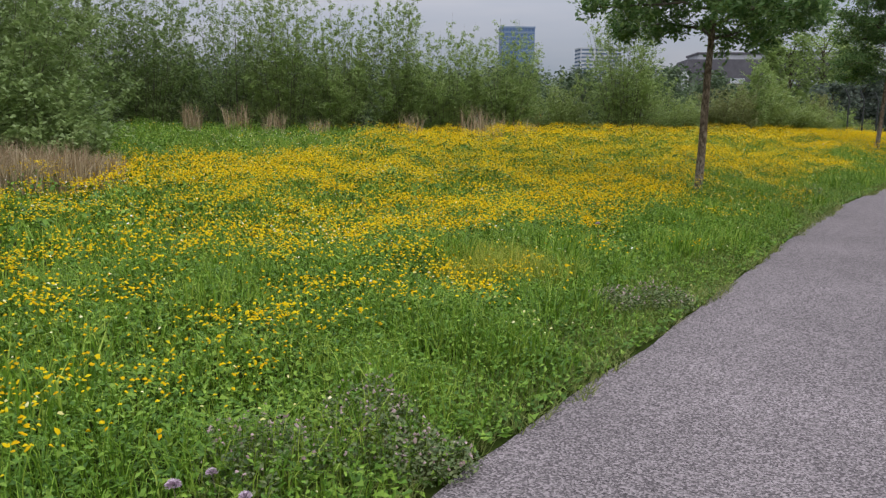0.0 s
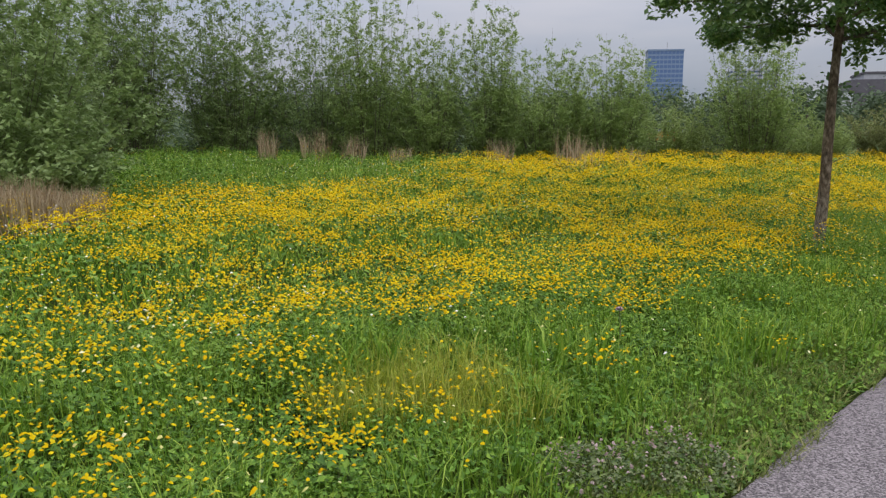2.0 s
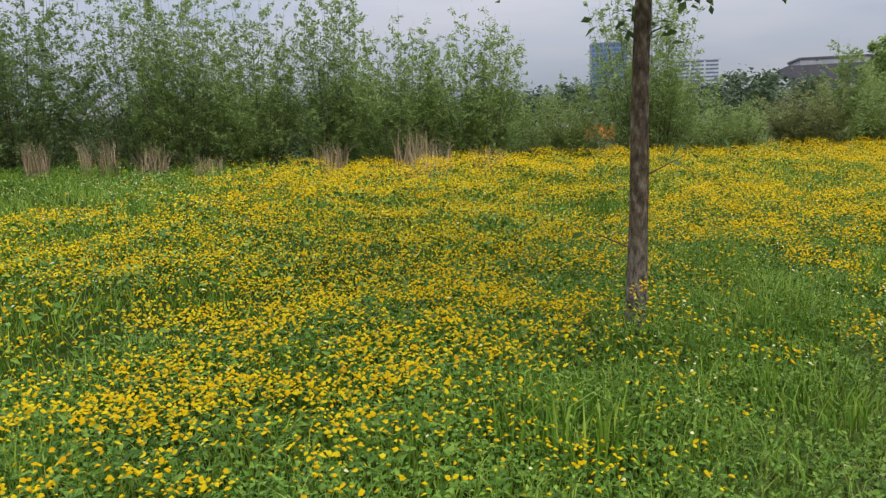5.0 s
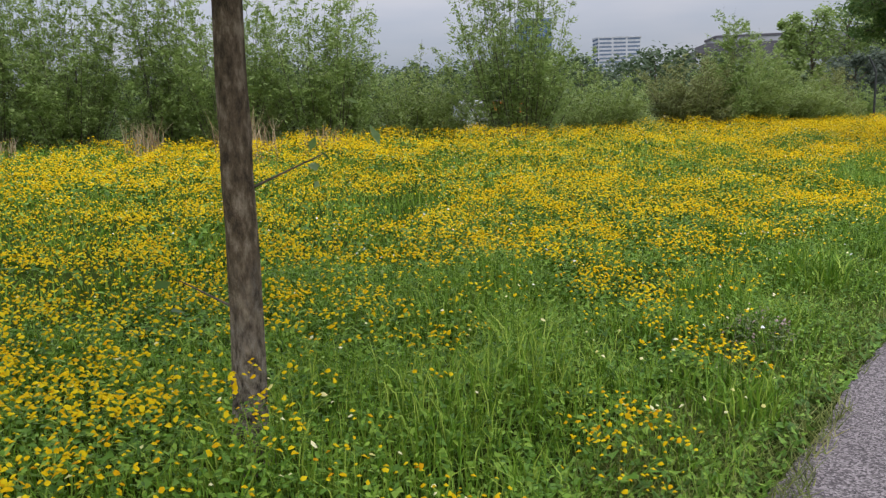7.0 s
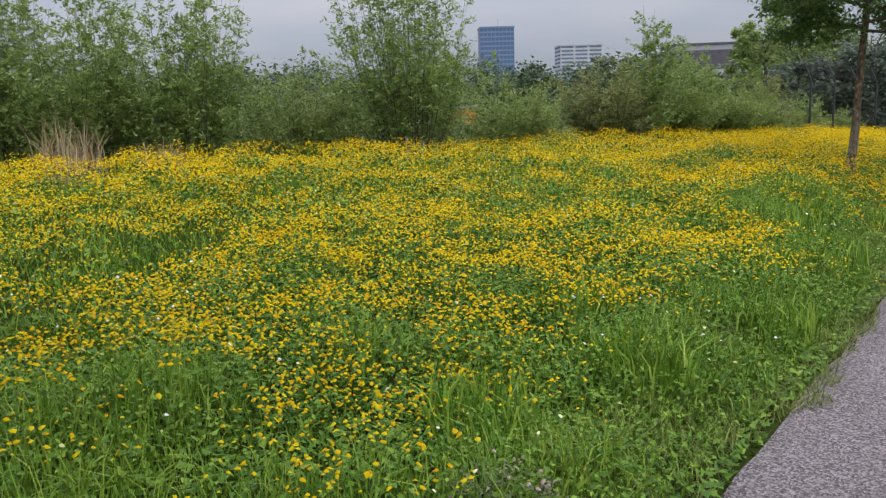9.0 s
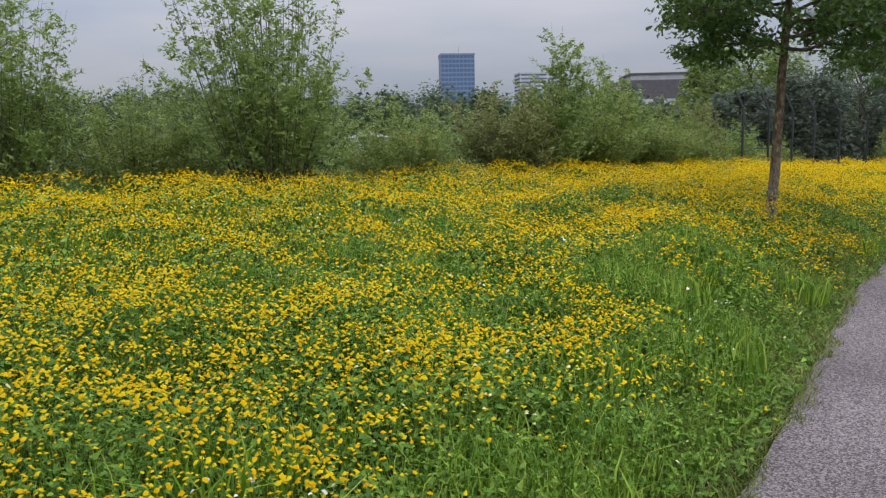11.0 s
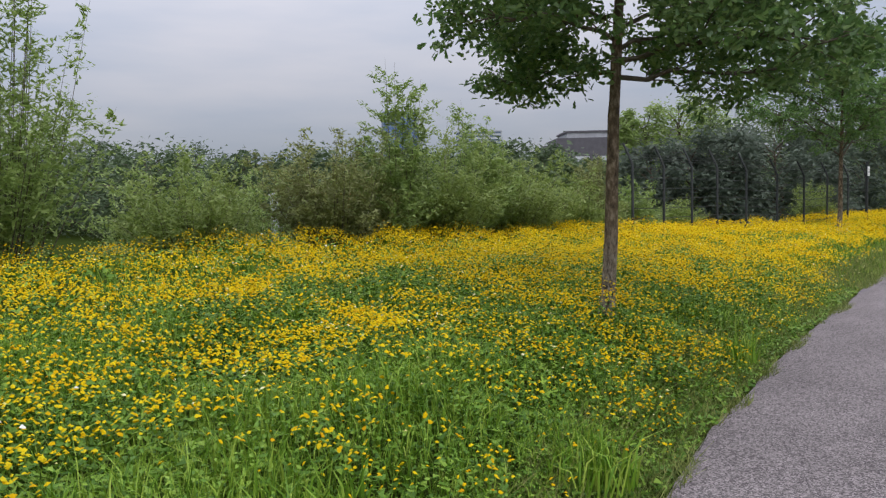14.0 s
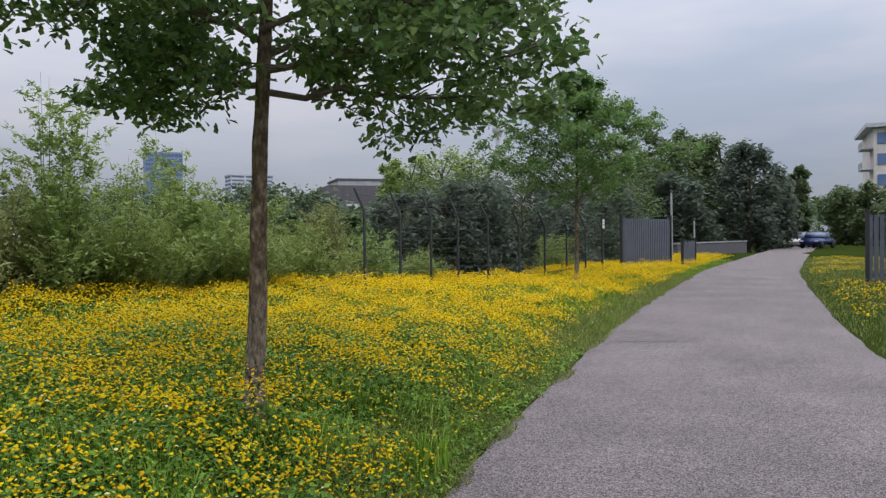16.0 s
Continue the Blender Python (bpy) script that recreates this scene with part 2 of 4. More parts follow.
M_ORANGE = plain("orange_paint", (0.7, 0.22, 0.03), 0.5)
M_CARBLUE = plain("blue_car_paint", (0.03, 0.05, 0.16), 0.25, 0.2)
M_CARWHITE = plain("white_car_paint", (0.7, 0.7, 0.7), 0.3)
M_TYRE = plain("tyre_rubber", (0.02, 0.02, 0.02), 0.9)
M_FIELD = shade("far_meadow", [(0.3, (0.05, 0.09, 0.022)), (0.7, (0.1, 0.14, 0.035))], 0.95, 0.4, big=0.5, big_scale=0.03)


# ---- builders ----
rng = np.random.default_rng(7)


def mesh_of(name, verts, faces, mat, smooth=False):
    """A mesh from arrays: verts (n, 3); faces, an array (m, k) or a list of such."""
    me = bpy.data.meshes.new(name)
    faces = faces if isinstance(faces, list) else [faces]
    verts = np.asarray(verts, np.float32)
    loops = np.concatenate([np.asarray(f, np.int32).ravel() for f in faces])
    sizes = np.concatenate([np.full(len(f), f.shape[1], np.int32) for f in faces])
    starts = np.concatenate([[0], np.cumsum(sizes)[:-1]]).astype(np.int32)
    me.vertices.add(len(verts))
    me.vertices.foreach_set("co", verts.ravel())
    me.loops.add(len(loops))
    me.loops.foreach_set("vertex_index", loops)
    me.polygons.add(len(sizes))
    me.polygons.foreach_set("loop_start", starts)
    me.polygons.foreach_set("loop_total", sizes)
    if smooth:
        me.polygons.foreach_set("use_smooth", np.ones(len(sizes), bool))
    me.update(calc_edges=True)
    me.materials.append(mat)
    return me


def part_np(name, verts, faces, mat, parent=None, label="", smooth=False):
    ob = new(name, mesh_of(name, verts, faces, mat, smooth))
    if parent:
        ob.parent = parent
    return tagged(ob, label)


def part(name, bm, mat, parent=None, label="", smooth=False):
    me = bpy.data.meshes.new(name)
    if smooth:
        for f in bm.faces:
            f.smooth = True
    bm.to_mesh(me)
    bm.free()
    me.materials.append(mat)
    ob = new(name, me)
    if parent:
        ob.parent = parent
    return tagged(ob, label)


def empty(name, x, y, z, turn=0.0):
    ob = new(name)
    ob.matrix_basis = pose(x, y, z, 0, 0, turn)
    return ob


def box(bm, x0, y0, z0, x1, y1, z1, bevel=0.0):
    r = bmesh.ops.create_cube(bm, size=1)
    for v in r["verts"]:
        v.co = Vector((x0 + (v.co.x + 0.5) * (x1 - x0), y0 + (v.co.y + 0.5) * (y1 - y0), z0 + (v.co.z + 0.5) * (z1 - z0)))
    if bevel:
        edges = list({e for v in r["verts"] for e in v.link_edges})
        bmesh.ops.bevel(bm, geom=edges, offset=bevel, segments=2, affect="EDGES")


def boxed(x0, y0, z0, x1, y1, z1, bevel=0.0):
    bm = bmesh.new()
    box(bm, x0, y0, z0, x1, y1, z1, bevel)
    return bm


def tubes(lines, sides=6):
    """Tubes along lines, each a list of (point, radius): verts and quads."""
    vs, fs, base = [], [], 0
    ang = np.linspace(0, 2 * np.pi, sides, endpoint=False)
    for line in lines:
        p = np.array([q[0] for q in line], float)
        r = np.array([q[1] for q in line], float)
        d = np.gradient(p, axis=0)
        d /= np.linalg.norm(d, axis=1, keepdims=True) + 1e-9
        ref = np.where(np.abs(d[:, 2:3]) > 0.9, [[1.0, 0, 0]], [[0, 0, 1.0]])
        a = np.cross(d, ref)
        a /= np.linalg.norm(a, axis=1, keepdims=True) + 1e-9
        b = np.cross(d, a)
        ring = p[:, None] + r[:, None, None] * (np.cos(ang)[None, :, None] * a[:, None] + np.sin(ang)[None, :, None] * b[:, None])
        vs.append(ring.reshape(-1, 3))
        n = len(p)
        i, j = np.meshgrid(np.arange(n - 1), np.arange(sides), indexing="ij")
        k = (j + 1) % sides
        fs.append((np.stack([i * sides + j, i * sides + k, (i + 1) * sides + k, (i + 1) * sides + j], -1).reshape(-1, 4) + base))
        base += n * sides
    return np.concatenate(vs), np.concatenate(fs)


TABLE = np.random.default_rng(3).random((256, 256))


def vnoise(x, y, scale, seed=0):
    """Smooth value noise, 0 to 1, with features about scale metres wide."""
    u, v = np.asarray(x) / scale + 37.3 * seed + 1000, np.asarray(y) / scale + 91.7 * seed + 1000
    i, j = np.floor(u).astype(int), np.floor(v).astype(int)
    f, g = u - i, v - j
    f, g = f * f * (3 - 2 * f), g * g * (3 - 2 * g)
    at = lambda a, b: TABLE[a % 256, b % 256]
    return (at(i, j) * (1 - f) + at(i + 1, j) * f) * (1 - g) + (at(i, j + 1) * (1 - f) + at(i + 1, j + 1) * f) * g


def step(a, b, x):
    t = np.clip((np.asarray(x, float) - a) / (b - a), 0, 1)
    return t * t * (3 - 2 * t)


def leaf_cloud(centre, size, ratio, az, pitch, fold=0.25, single=False):
    """Leaves as folded kites: centre (n, 3), size (n,), width to length, heading and pitch in radians."""
    n = len(centre)
    d = np.stack([np.cos(az) * np.cos(pitch), np.sin(az) * np.cos(pitch), np.sin(pitch)], -1)
    s = np.stack([-np.sin(az), np.cos(az), 0 * az], -1)
    up = np.cross(d, s)
    roll = rng.uniform(-0.9, 0.9, n)[:, None]
    s = np.cos(roll) * s + np.sin(roll) * up
    up = np.cross(d, s)
    L = size[:, None]
    a = centre - d * L * 0.5
    b = centre + d * L * 0.5
    back = 0.45 if single else -0.05
    c = centre + s * L * ratio * 0.5 + up * L * ratio * fold - d * L * back
    e = centre - s * L * ratio * 0.5 + up * L * ratio * fold - d * L * back
    if single:
        return np.stack([c, b + (b - a) * 0.1, e], 1).reshape(-1, 3), np.arange(n)[:, None] * 3 + [[0, 1, 2]]
    v = np.stack([a, c, b, e], 1).reshape(-1, 3)
    k = np.arange(n)[:, None] * 4
    return v, np.concatenate([k + [[0, 1, 2]], k + [[0, 2, 3]]])


# ---- the plan: path edge, bush line and the lie of the land ----
EDGE = np.array([(-9.0, -10.5), (-1.9, 0.2), (0.5, 3.75), (2.5, 6.55), (5.8, 11.4), (7.45, 13.5), (9.55, 16.05), (11.95, 19.2), (14.0, 21.45),
                 (17.1, 24.67), (20.12, 27.63), (25.45, 32.55), (31.5, 38.0), (38.0, 43.3), (50.0, 53.0), (75.0, 73.0)])
BUSHES = np.array([(-30.0, -2.0), (-14.0, 4.0), (-7.2, 9.8), (-5.4, 12.3), (-7.6, 17.0), (-7.6, 21.5), (-4.5, 22.6), (-1.2, 22.5), (1.9, 21.9), (4.5, 22.4),
                   (6.9, 22.9), (10.0, 24.6), (12.6, 28.0), (15.0, 29.5), (20.0, 33.2), (27.5, 39.2), (36.0, 45.5), (50.0, 56.0)])
CREST = np.array([(-14, 4, 0.35), (-5.4, 12.3, 0.42), (-7.6, 21.5, 0.82), (-1.2, 22.5, 0.7), (1.9, 21.9, 0.6), (6.9, 22.9, 0.5), (10, 24.6, 0.49),
                  (12.6, 28, 0.44), (16, 30.4, 0.28), (22, 35, 0.06), (30, 41, 0.0), (50, 56, 0.0)])
PATH_WIDTH = 3.2


def side_of(line, x, y):
    """The signed distance to a line (left of it is positive) and the way along it."""
    best = np.full(np.shape(x), 1e9)
    sign = np.ones(np.shape(x))
    along = np.zeros(np.shape(x))
    run = 0.0
    for (ax, ay), (bx, by) in zip(line[:-1], line[1:]):
        dx, dy = bx - ax, by - ay
        ln = math.hypot(dx, dy)
        t = np.clip(((x - ax) * dx + (y - ay) * dy) / ln**2, 0, 1)
        px, py = x - ax - t * dx, y - ay - t * dy
        d = np.hypot(px, py)
        near = d < best - 1e-9
        best = np.where(near, d, best)
        sign = np.where(near, np.where(dx * py - dy * px >= 0, 1.0, -1.0), sign)
        along = np.where(near, run + t * ln, along)
        run += ln
    return best * sign, along


def path_z(along):
    return 0.0025 * np.clip(along - 14, 0, 60)


def land(x, y):
    """The height of the ground."""
    x, y = np.asarray(x, float), np.asarray(y, float)
    d, s = side_of(EDGE, x, y)
    b, _ = side_of(BUSHES, x, y)
    base = path_z(s)
    w = 1 / ((x[..., None] - CREST[:, 0]) ** 2 + (y[..., None] - CREST[:, 1]) ** 2 + 1.0) ** 1.5
    crest = (w * CREST[:, 2]).sum(-1) / w.sum(-1)
    dd = np.clip(d - 0.22, 0, None)
    u = dd / (dd + np.clip(-b, 0, None) + 1e-6)
    h = base + crest * u ** (0.72 - 0.27 * step(28, 36, s)) + (0.05 + 0.15 * step(30, 36, s) * (1 - step(39, 46, s))) * step(0.2, 1.2, d)
    h = h + 0.05 * (vnoise(x, y, 2.3, 1) - 0.5) * step(0.3, 2, d)
    beyond = np.clip(b - 0.4, 0, None)
    h = np.where(d > 0, h - np.minimum(beyond * 0.22, 3.2) * step(0, 3, beyond) + 0.4 * (vnoise(x, y, 25, 2) - 0.5) * step(5, 30, beyond), h)
    r = np.clip(-d - PATH_WIDTH, 0, None)
    h = np.where(d <= 0, base - 0.04 * step(-0.02, 0.25, -d) * step(-0.02, 0.25, PATH_WIDTH + d) + 0.06 * step(0.1, 0.8, r) - 0.03 * np.clip(r - 4, 0, 40), h)
    return h


def graded(lo, hi, pitch, far, grow=1.25):
    inner = list(np.arange(lo, hi + pitch / 2, pitch))
    out_lo, out_hi, stepx = [], [], pitch
    a, b = inner[0], inner[-1]
    while b < far:
        stepx *= grow
        a, b = a - stepx, b + stepx
        out_lo.append(a)
        out_hi.append(b)
    return np.array(out_lo[::-1] + inner + out_hi)


gx, gy = graded(-14, 30, 0.3, 3500), graded(-4, 40, 0.3, 3500)
GX, GY = np.meshgrid(gx, gy, indexing="ij")
GZ = land(GX, GY)
ny = len(gy)
gi, gj = np.meshgrid(np.arange(len(gx) - 1), np.arange(ny - 1), indexing="ij")
ground = part_np("ground", np.stack([GX, GY, GZ], -1).reshape(-1, 3),
                 np.stack([gi * ny + gj, (gi + 1) * ny + gj, (gi + 1) * ny + gj + 1, gi * ny + gj + 1], -1).reshape(-1, 4), M_SOIL, smooth=True)
tagged(ground, "green meadow ground rising gently from the path", "ground", kind="structure")


def along_edge(pitch, last=None):
    pts = [EDGE[0]]
    for a, b in zip(EDGE[:-1], EDGE[1:]):
        n = max(1, int(np.hypot(*(b - a)) / pitch))
        pts += [a + (b - a) * k / n for k in range(1, n + 1)]
    p = np.array(pts)
    for _ in range(int(1.2 / pitch)):
        p[1:-1] = (p[:-2] + 2 * p[1:-1] + p[2:]) / 4
    return p


ep = along_edge(0.12)
ed = np.gradient(ep, axis=0)
ed /= np.linalg.norm(ed, axis=1, keepdims=True)
en = np.stack([ed[:, 1], -ed[:, 0]], -1)
_, es = side_of(EDGE, ep[:, 0], ep[:, 1])
wob = lambda k: 0.06 * (vnoise(es, 0 * es, 0.9, k) - 0.5) + 0.03 * (vnoise(es, 0 * es, 0.22, k + 3) - 0.5)
cols = [wob(5), 0.5 + 0 * es, 1.2 + 0 * es, 2.2 + 0 * es, 2.9 + 0 * es, PATH_WIDTH + wob(6)]
camber = (0, 0.012, 0.022, 0.022, 0.012, 0)
pv = np.stack([np.concatenate([ep + en * c[:, None], (path_z(es) + 0.004 + k)[:, None]], 1) for c, k in zip(cols, camber)], 1)
nc = len(cols)
pi_, pj = np.meshgrid(np.arange(len(ep) - 1), np.arange(nc - 1), indexing="ij")
road = part_np("path_surface", pv.reshape(-1, 3), np.stack([pi_ * nc + pj, pi_ * nc + pj + 1, (pi_ + 1) * nc + pj + 1, (pi_ + 1) * nc + pj], -1).reshape(-1, 4), M_ASPHALT, smooth=True)
tagged(road, "grey chipped asphalt footpath curving through the meadow", "path", kind="structure")


# a worn seam across the asphalt
M_SEAM = shade("tar_seam", [(0.3, (0.025, 0.024, 0.026)), (0.7, (0.06, 0.056, 0.058))], 0.8, 20, bump=0.5)


def seam(s0, d0, s1, d1, width):
    """A thin line of tar across the path, from d0 to d1 metres right of its edge."""
    t = np.linspace(0, 1, 40)
    a, o = s0 + (s1 - s0) * t + 0.05 * (vnoise(t * 3, 0 * t, 0.3, 61) - 0.5), d0 + (d1 - d0) * t
    w = width * (0.4 + vnoise(t * 3, 0 * t, 0.12, 62)) * (1 - (2 * t - 1) ** 4 * 0.8)
    rows = []
    for side in (-1, 1):
        q = a + side * w / 2
        rows.append(np.stack([np.interp(q, es, ep[:, 0]) + np.interp(q, es, en[:, 0]) * o, np.interp(q, es, ep[:, 1]) + np.interp(q, es, en[:, 1]) * o,
                              path_z(q) + 0.008 + np.interp(o, [0, 0.5, 1.2, 2.2], camber[:4])], -1))
    k = np.arange(39)[:, None]
    part_np("tar_seam", np.concatenate(rows), k + [[0, 1, 41, 40]], M_SEAM, road)


seam(44.1, 0.12, 44.3, 1.3, 0.05)

# ---- meadow ----
def scatter(n, x0, x1, y0, y1):
    return rng.uniform(x0, x1, n), rng.uniform(y0, y1, n)


def in_meadow(x, y):
    d, s = side_of(EDGE, x, y)
    b, _ = side_of(BUSHES, x, y)
    return d, s, b


def MOUND(x, y):
    """Metres into the green mound at the far left of the meadow, where few flowers stand."""
    return np.interp(y, (7.5, 8.4, 11.5, 16.5, 17.8, 21.4, 23.0), (-6.0, -3.2, -3.3, -3.2, -1.6, 0.8, 1.6)) - x


PATCHES = [  # places with few flowers: x, y, half width along x and y, strength
    (9.45, 17.5, 0.55, 0.5, 0.97), (9.9, 17.2, 0.6, 0.6, 0.95), (8.25, 16.9, 0.5, 0.4, 0.5), (5.0, 13.2, 0.8, 0.5, 0.75), (5.1, 11.9, 1.1, 0.9, 0.8), (5.5, 12.5, 0.6, 0.5, 0.7),
    (4.3, 12.35, 0.5, 0.3, 0.7), (4.9, 13.9, 0.7, 0.4, 0.8), (7.4, 14.5, 0.7, 0.5, 0.8), (4.15, 15.7, 0.7, 0.3, 0.9), (4.5, 16.3, 0.6, 0.3, 0.9), (1.0, 7.1, 0.6, 0.45, 0.9),
    (2.2, 7.8, 0.9, 0.7, 0.9), (3.1, 8.7, 0.8, 0.7, 0.85), (-2.0, 7.2, 0.9, 0.5, 0.85), (-0.2, 8.5, 0.6, 0.35, 0.7), (-5.5, 17.0, 3.2, 4.5, 0.95), (-3.6, 17.8, 3.4, 4.2, 0.9),
    (-5.5, 22.3, 3.0, 1.8, 0.9), (-1.6, 20.6, 1.8, 0.9, 0.7), (0.4, 4.3, 0.9, 0.7, 0.85), (-0.3, 3.7, 0.6, 0.4, 0.9), (8.6, 20.7, 0.4, 0.2, 0.9), (10.0, 22.6, 0.4, 0.2, 0.85),
    (8.0, 19.3, 0.4, 0.25, 0.85), (10.6, 20.7, 0.3, 0.2, 0.8), (12.7, 20.6, 0.35, 0.3, 0.75), (3.76, 12.5, 0.3, 0.25, 0.8), (8.3, 15.2, 0.6, 0.4, 0.85)]
POSIES = [  # thick bunches standing alone: x, y, radius
    (6.24, 12.75, 0.22), (5.5, 11.75, 0.25), (4.9, 12.6, 0.2), (6.5, 14.4, 0.28), (6.2, 13.95, 0.3), (-0.45, 4.9, 0.2), (0.75, 6.0, 0.22), (1.75, 6.9, 0.14), (8.1, 16.3, 0.3), (12.5, 20.2, 0.18)]


def bloom(x, y, d, s, b):
    """How thickly the yellow flowers stand, 0 to 1."""
    verge = 2.1 - 0.8 * step(27, 30.5, s) - 0.65 * step(30.5, 34, s)
    f = step(0.15, 1.0, (d + 0.9 * (vnoise(x, y, 1.1, 11) - 0.5)) / verge) * (0.45 + 0.55 * step(6.0, 10.5, y + 0.25 * x))
    clumps = 0.55 * vnoise(x, y, 1.0, 12) + 0.45 * vnoise(x, y, 0.38, 13)
    thick = step(0, 7, d)
    f = f * (0.2 + 0.35 * thick + (0.8 - 0.35 * thick) * step(0.28, 0.52, clumps))
    f = np.maximum(f, 0.75 * step(0.62, 0.78, 0.35 * vnoise(x, y, 1.3, 15) + 0.65 * vnoise(x, y, 0.42, 16)) * step(0.3, 0.6, d))
    f = np.maximum(f, step(34, 37.5, s) * step(0.3, 0.8, d + 0.4 * (vnoise(x, y, 0.5, 17) - 0.5)) * (0.6 + 0.4 * step(0.25, 0.5, clumps)))
    for px, py, ax, ay, k in PATCHES:
        q = ((x - px) / ax) ** 2 + ((y - py) / ay) ** 2
        f = f * (1 - k * (1 - step(0.35, 1.3, q + 0.7 * (vnoise(x, y, 0.6, 14) - 0.5))))
    f = f * (1 - 0.88 * step(0.0, 1.6, MOUND(x, y) + 1.6 * (vnoise(x, y, 0.9, 19) - 0.5)))
    for px, py, r in POSIES:
        q = np.hypot(x - px, y - py) / r
        f = np.maximum(f, 0.95 * (1 - step(0.5, 1.1, q + 0.5 * (vnoise(x, y, 0.25, 18) - 0.5))))
    return f


def blades(x, y, z, h, w, lean, fine=True):
    n = len(x)
    az = rng.uniform(0, 2 * np.pi, n)
    bend = rng.uniform(0, 2 * np.pi, n)
    p = np.stack([x, y, z], -1)
    side = np.stack([np.cos(az), np.sin(az), 0 * az], -1) * (w / 2)[:, None]
    out = np.stack([np.cos(bend), np.sin(bend), 0 * az], -1)
    mid = p + out * (lean * h * 0.3)[:, None] + np.stack([0 * h, 0 * h, h * 0.6], -1)
    tip = p + out * (lean * h)[:, None] + np.stack([0 * h, 0 * h, h * (1 - 0.35 * lean)], -1)
    k = np.arange(n)[:, None]
    if not fine:
        return np.stack([p - side, p + side, tip], 1).reshape(-1, 3), k * 3 + [[0, 1, 2]]
    v = np.stack([p - side, p + side, mid + side * 0.8, mid - side * 0.8, tip], 1).reshape(-1, 3)
    return v, np.concatenate([k * 5 + [[0, 1, 2]], k * 5 + [[0, 2, 3]], k * 5 + [[3, 2, 4]]])


def stems_up(x, y, d):
    """Height of the sward."""
    h = 0.05 + 0.15 * vnoise(x, y, 0.8, 21) + 0.24 * vnoise(x, y, 0.34, 22) ** 1.6
    return h * (0.45 + 0.55 * step(0.0, 0.7, d)) 


def strip(per_m2, s0, s1, d0, d1):
    """Places beside the path: along its edge from s0 to s1, d0 to d1 metres into the meadow."""
    n = int(per_m2 * (s1 - s0) * (d1 - d0))
    s, d = rng.uniform(s0, s1, n), rng.uniform(d0, d1, n)
    x = np.interp(s, es, ep[:, 0]) - np.interp(s, es, en[:, 0]) * d
    y = np.interp(s, es, ep[:, 1]) - np.interp(s, es, en[:, 1]) * d
    d, s, b = in_meadow(x, y)
    k = (d > -0.02 + 0.12 * (vnoise(x, y, 0.35, 24) - 0.45)) & (b < 0.8)
    return x[k], y[k], d[k], s[k], b[k]


def grass_band(per_m2, s0, s1, lo, hi, fine, wide, tall=1.0):
    x, y, d, s, b = strip(per_m2, s0, s1, lo, hi)
    f = bloom(x, y, d, s, b)
    h = stems_up(x, y, d) * rng.uniform(0.45, 1.15, len(x)) * tall * (1.2 - 0.5 * f)
    return blades(x, y, land(x, y) - 0.01, h, wide * rng.uniform(0.6, 1.3, len(x)), rng.uniform(0.1, 0.9, len(x)), fine)


def join(*pairs):
    vs, fs, base = [], [], 0
    for v, f in pairs:
        vs.append(v)
        fs.append(f + base)
        base += len(v)
    return np.concatenate(vs), np.concatenate(fs)


grass = part_np("meadow_grass", *join(grass_band(1700, 15.2, 43, 0.1, 3.4, True, 0.0058), grass_band(520, 13.5, 48, 3.4, 17.5, False, 0.014),
                                      grass_band(380, 43, 75, 0.0, 6.0, False, 0.016)), M_GRASS)
tagged(grass, "fresh green long meadow grass beside the path", "grass", kind="stuff")

# short grass creeping over the path's edges
n = 110000
s, o = rng.uniform(13, 60, n), rng.uniform(-0.55, 0.2, n)
k = o < 0.03 + 0.16 * (vnoise(s, 0 * s, 0.5, 26) - 0.5) + 0.1 * (vnoise(s, 0 * s, 0.13, 27) - 0.5)
s, o = s[k], o[k]
x = np.interp(s, es, ep[:, 0]) + np.interp(s, es, en[:, 0]) * o
y = np.interp(s, es, ep[:, 1]) + np.interp(s, es, en[:, 1]) * o
z = path_z(s) + np.where(o < 0, land(x, y) - path_z(s), 0.0)
fringe = part_np("edge_grass", *blades(x, y, z, rng.uniform(0.03, 0.11, len(x)) * (1.2 - 3 * np.clip(o, 0, 0.2)) * (1 - 0.9 * np.clip(o, -0.5, 0)), rng.uniform(0.004, 0.009, len(x)), rng.uniform(0.3, 1.1, len(x)), False), M_VERGE)
tagged(fringe, "short worn grass with straw creeping over the asphalt edge", "grass", kind="stuff")

# grass beyond the path
x, y = scatter(420000, 4, 46, 4, 50)
d, s, b = in_meadow(x, y)
k = (d < -PATH_WIDTH - 0.02) & (d > -PATH_WIDTH - 7)
x, y, d = x[k], y[k], d[k]
verge = part_np("verge_grass", *blades(x, y, land(x, y) - 0.01, rng.uniform(0.04, 0.13, len(x)), rng.uniform(0.008, 0.016, len(x)), rng.uniform(0.2, 0.9, len(x)), False), M_VERGE)
tagged(verge, "green verge grass across the path", "grass", kind="stuff")

# broad low leaves between the grass
def herb_band(per_m2, s0, s1, lo, hi, size):
    x, y, d, s, b = strip(per_m2, s0, s1, lo, hi)
    k = rng.random(len(x)) < 0.35 + 0.65 * step(0.35, 0.65, vnoise(x, y, 0.9, 31))
    x, y, d = x[k], y[k], d[k]
    n = len(x)
    z = land(x, y) + stems_up(x, y, d) * rng.uniform(0.15, 1.0, n) ** 0.6
    return leaf_cloud(np.stack([x, y, z], -1), rng.uniform(0.5, 1.2, n) * size, 0.55, rng.uniform(0, 6.28, n), rng.uniform(-0.5, 0.8, n))


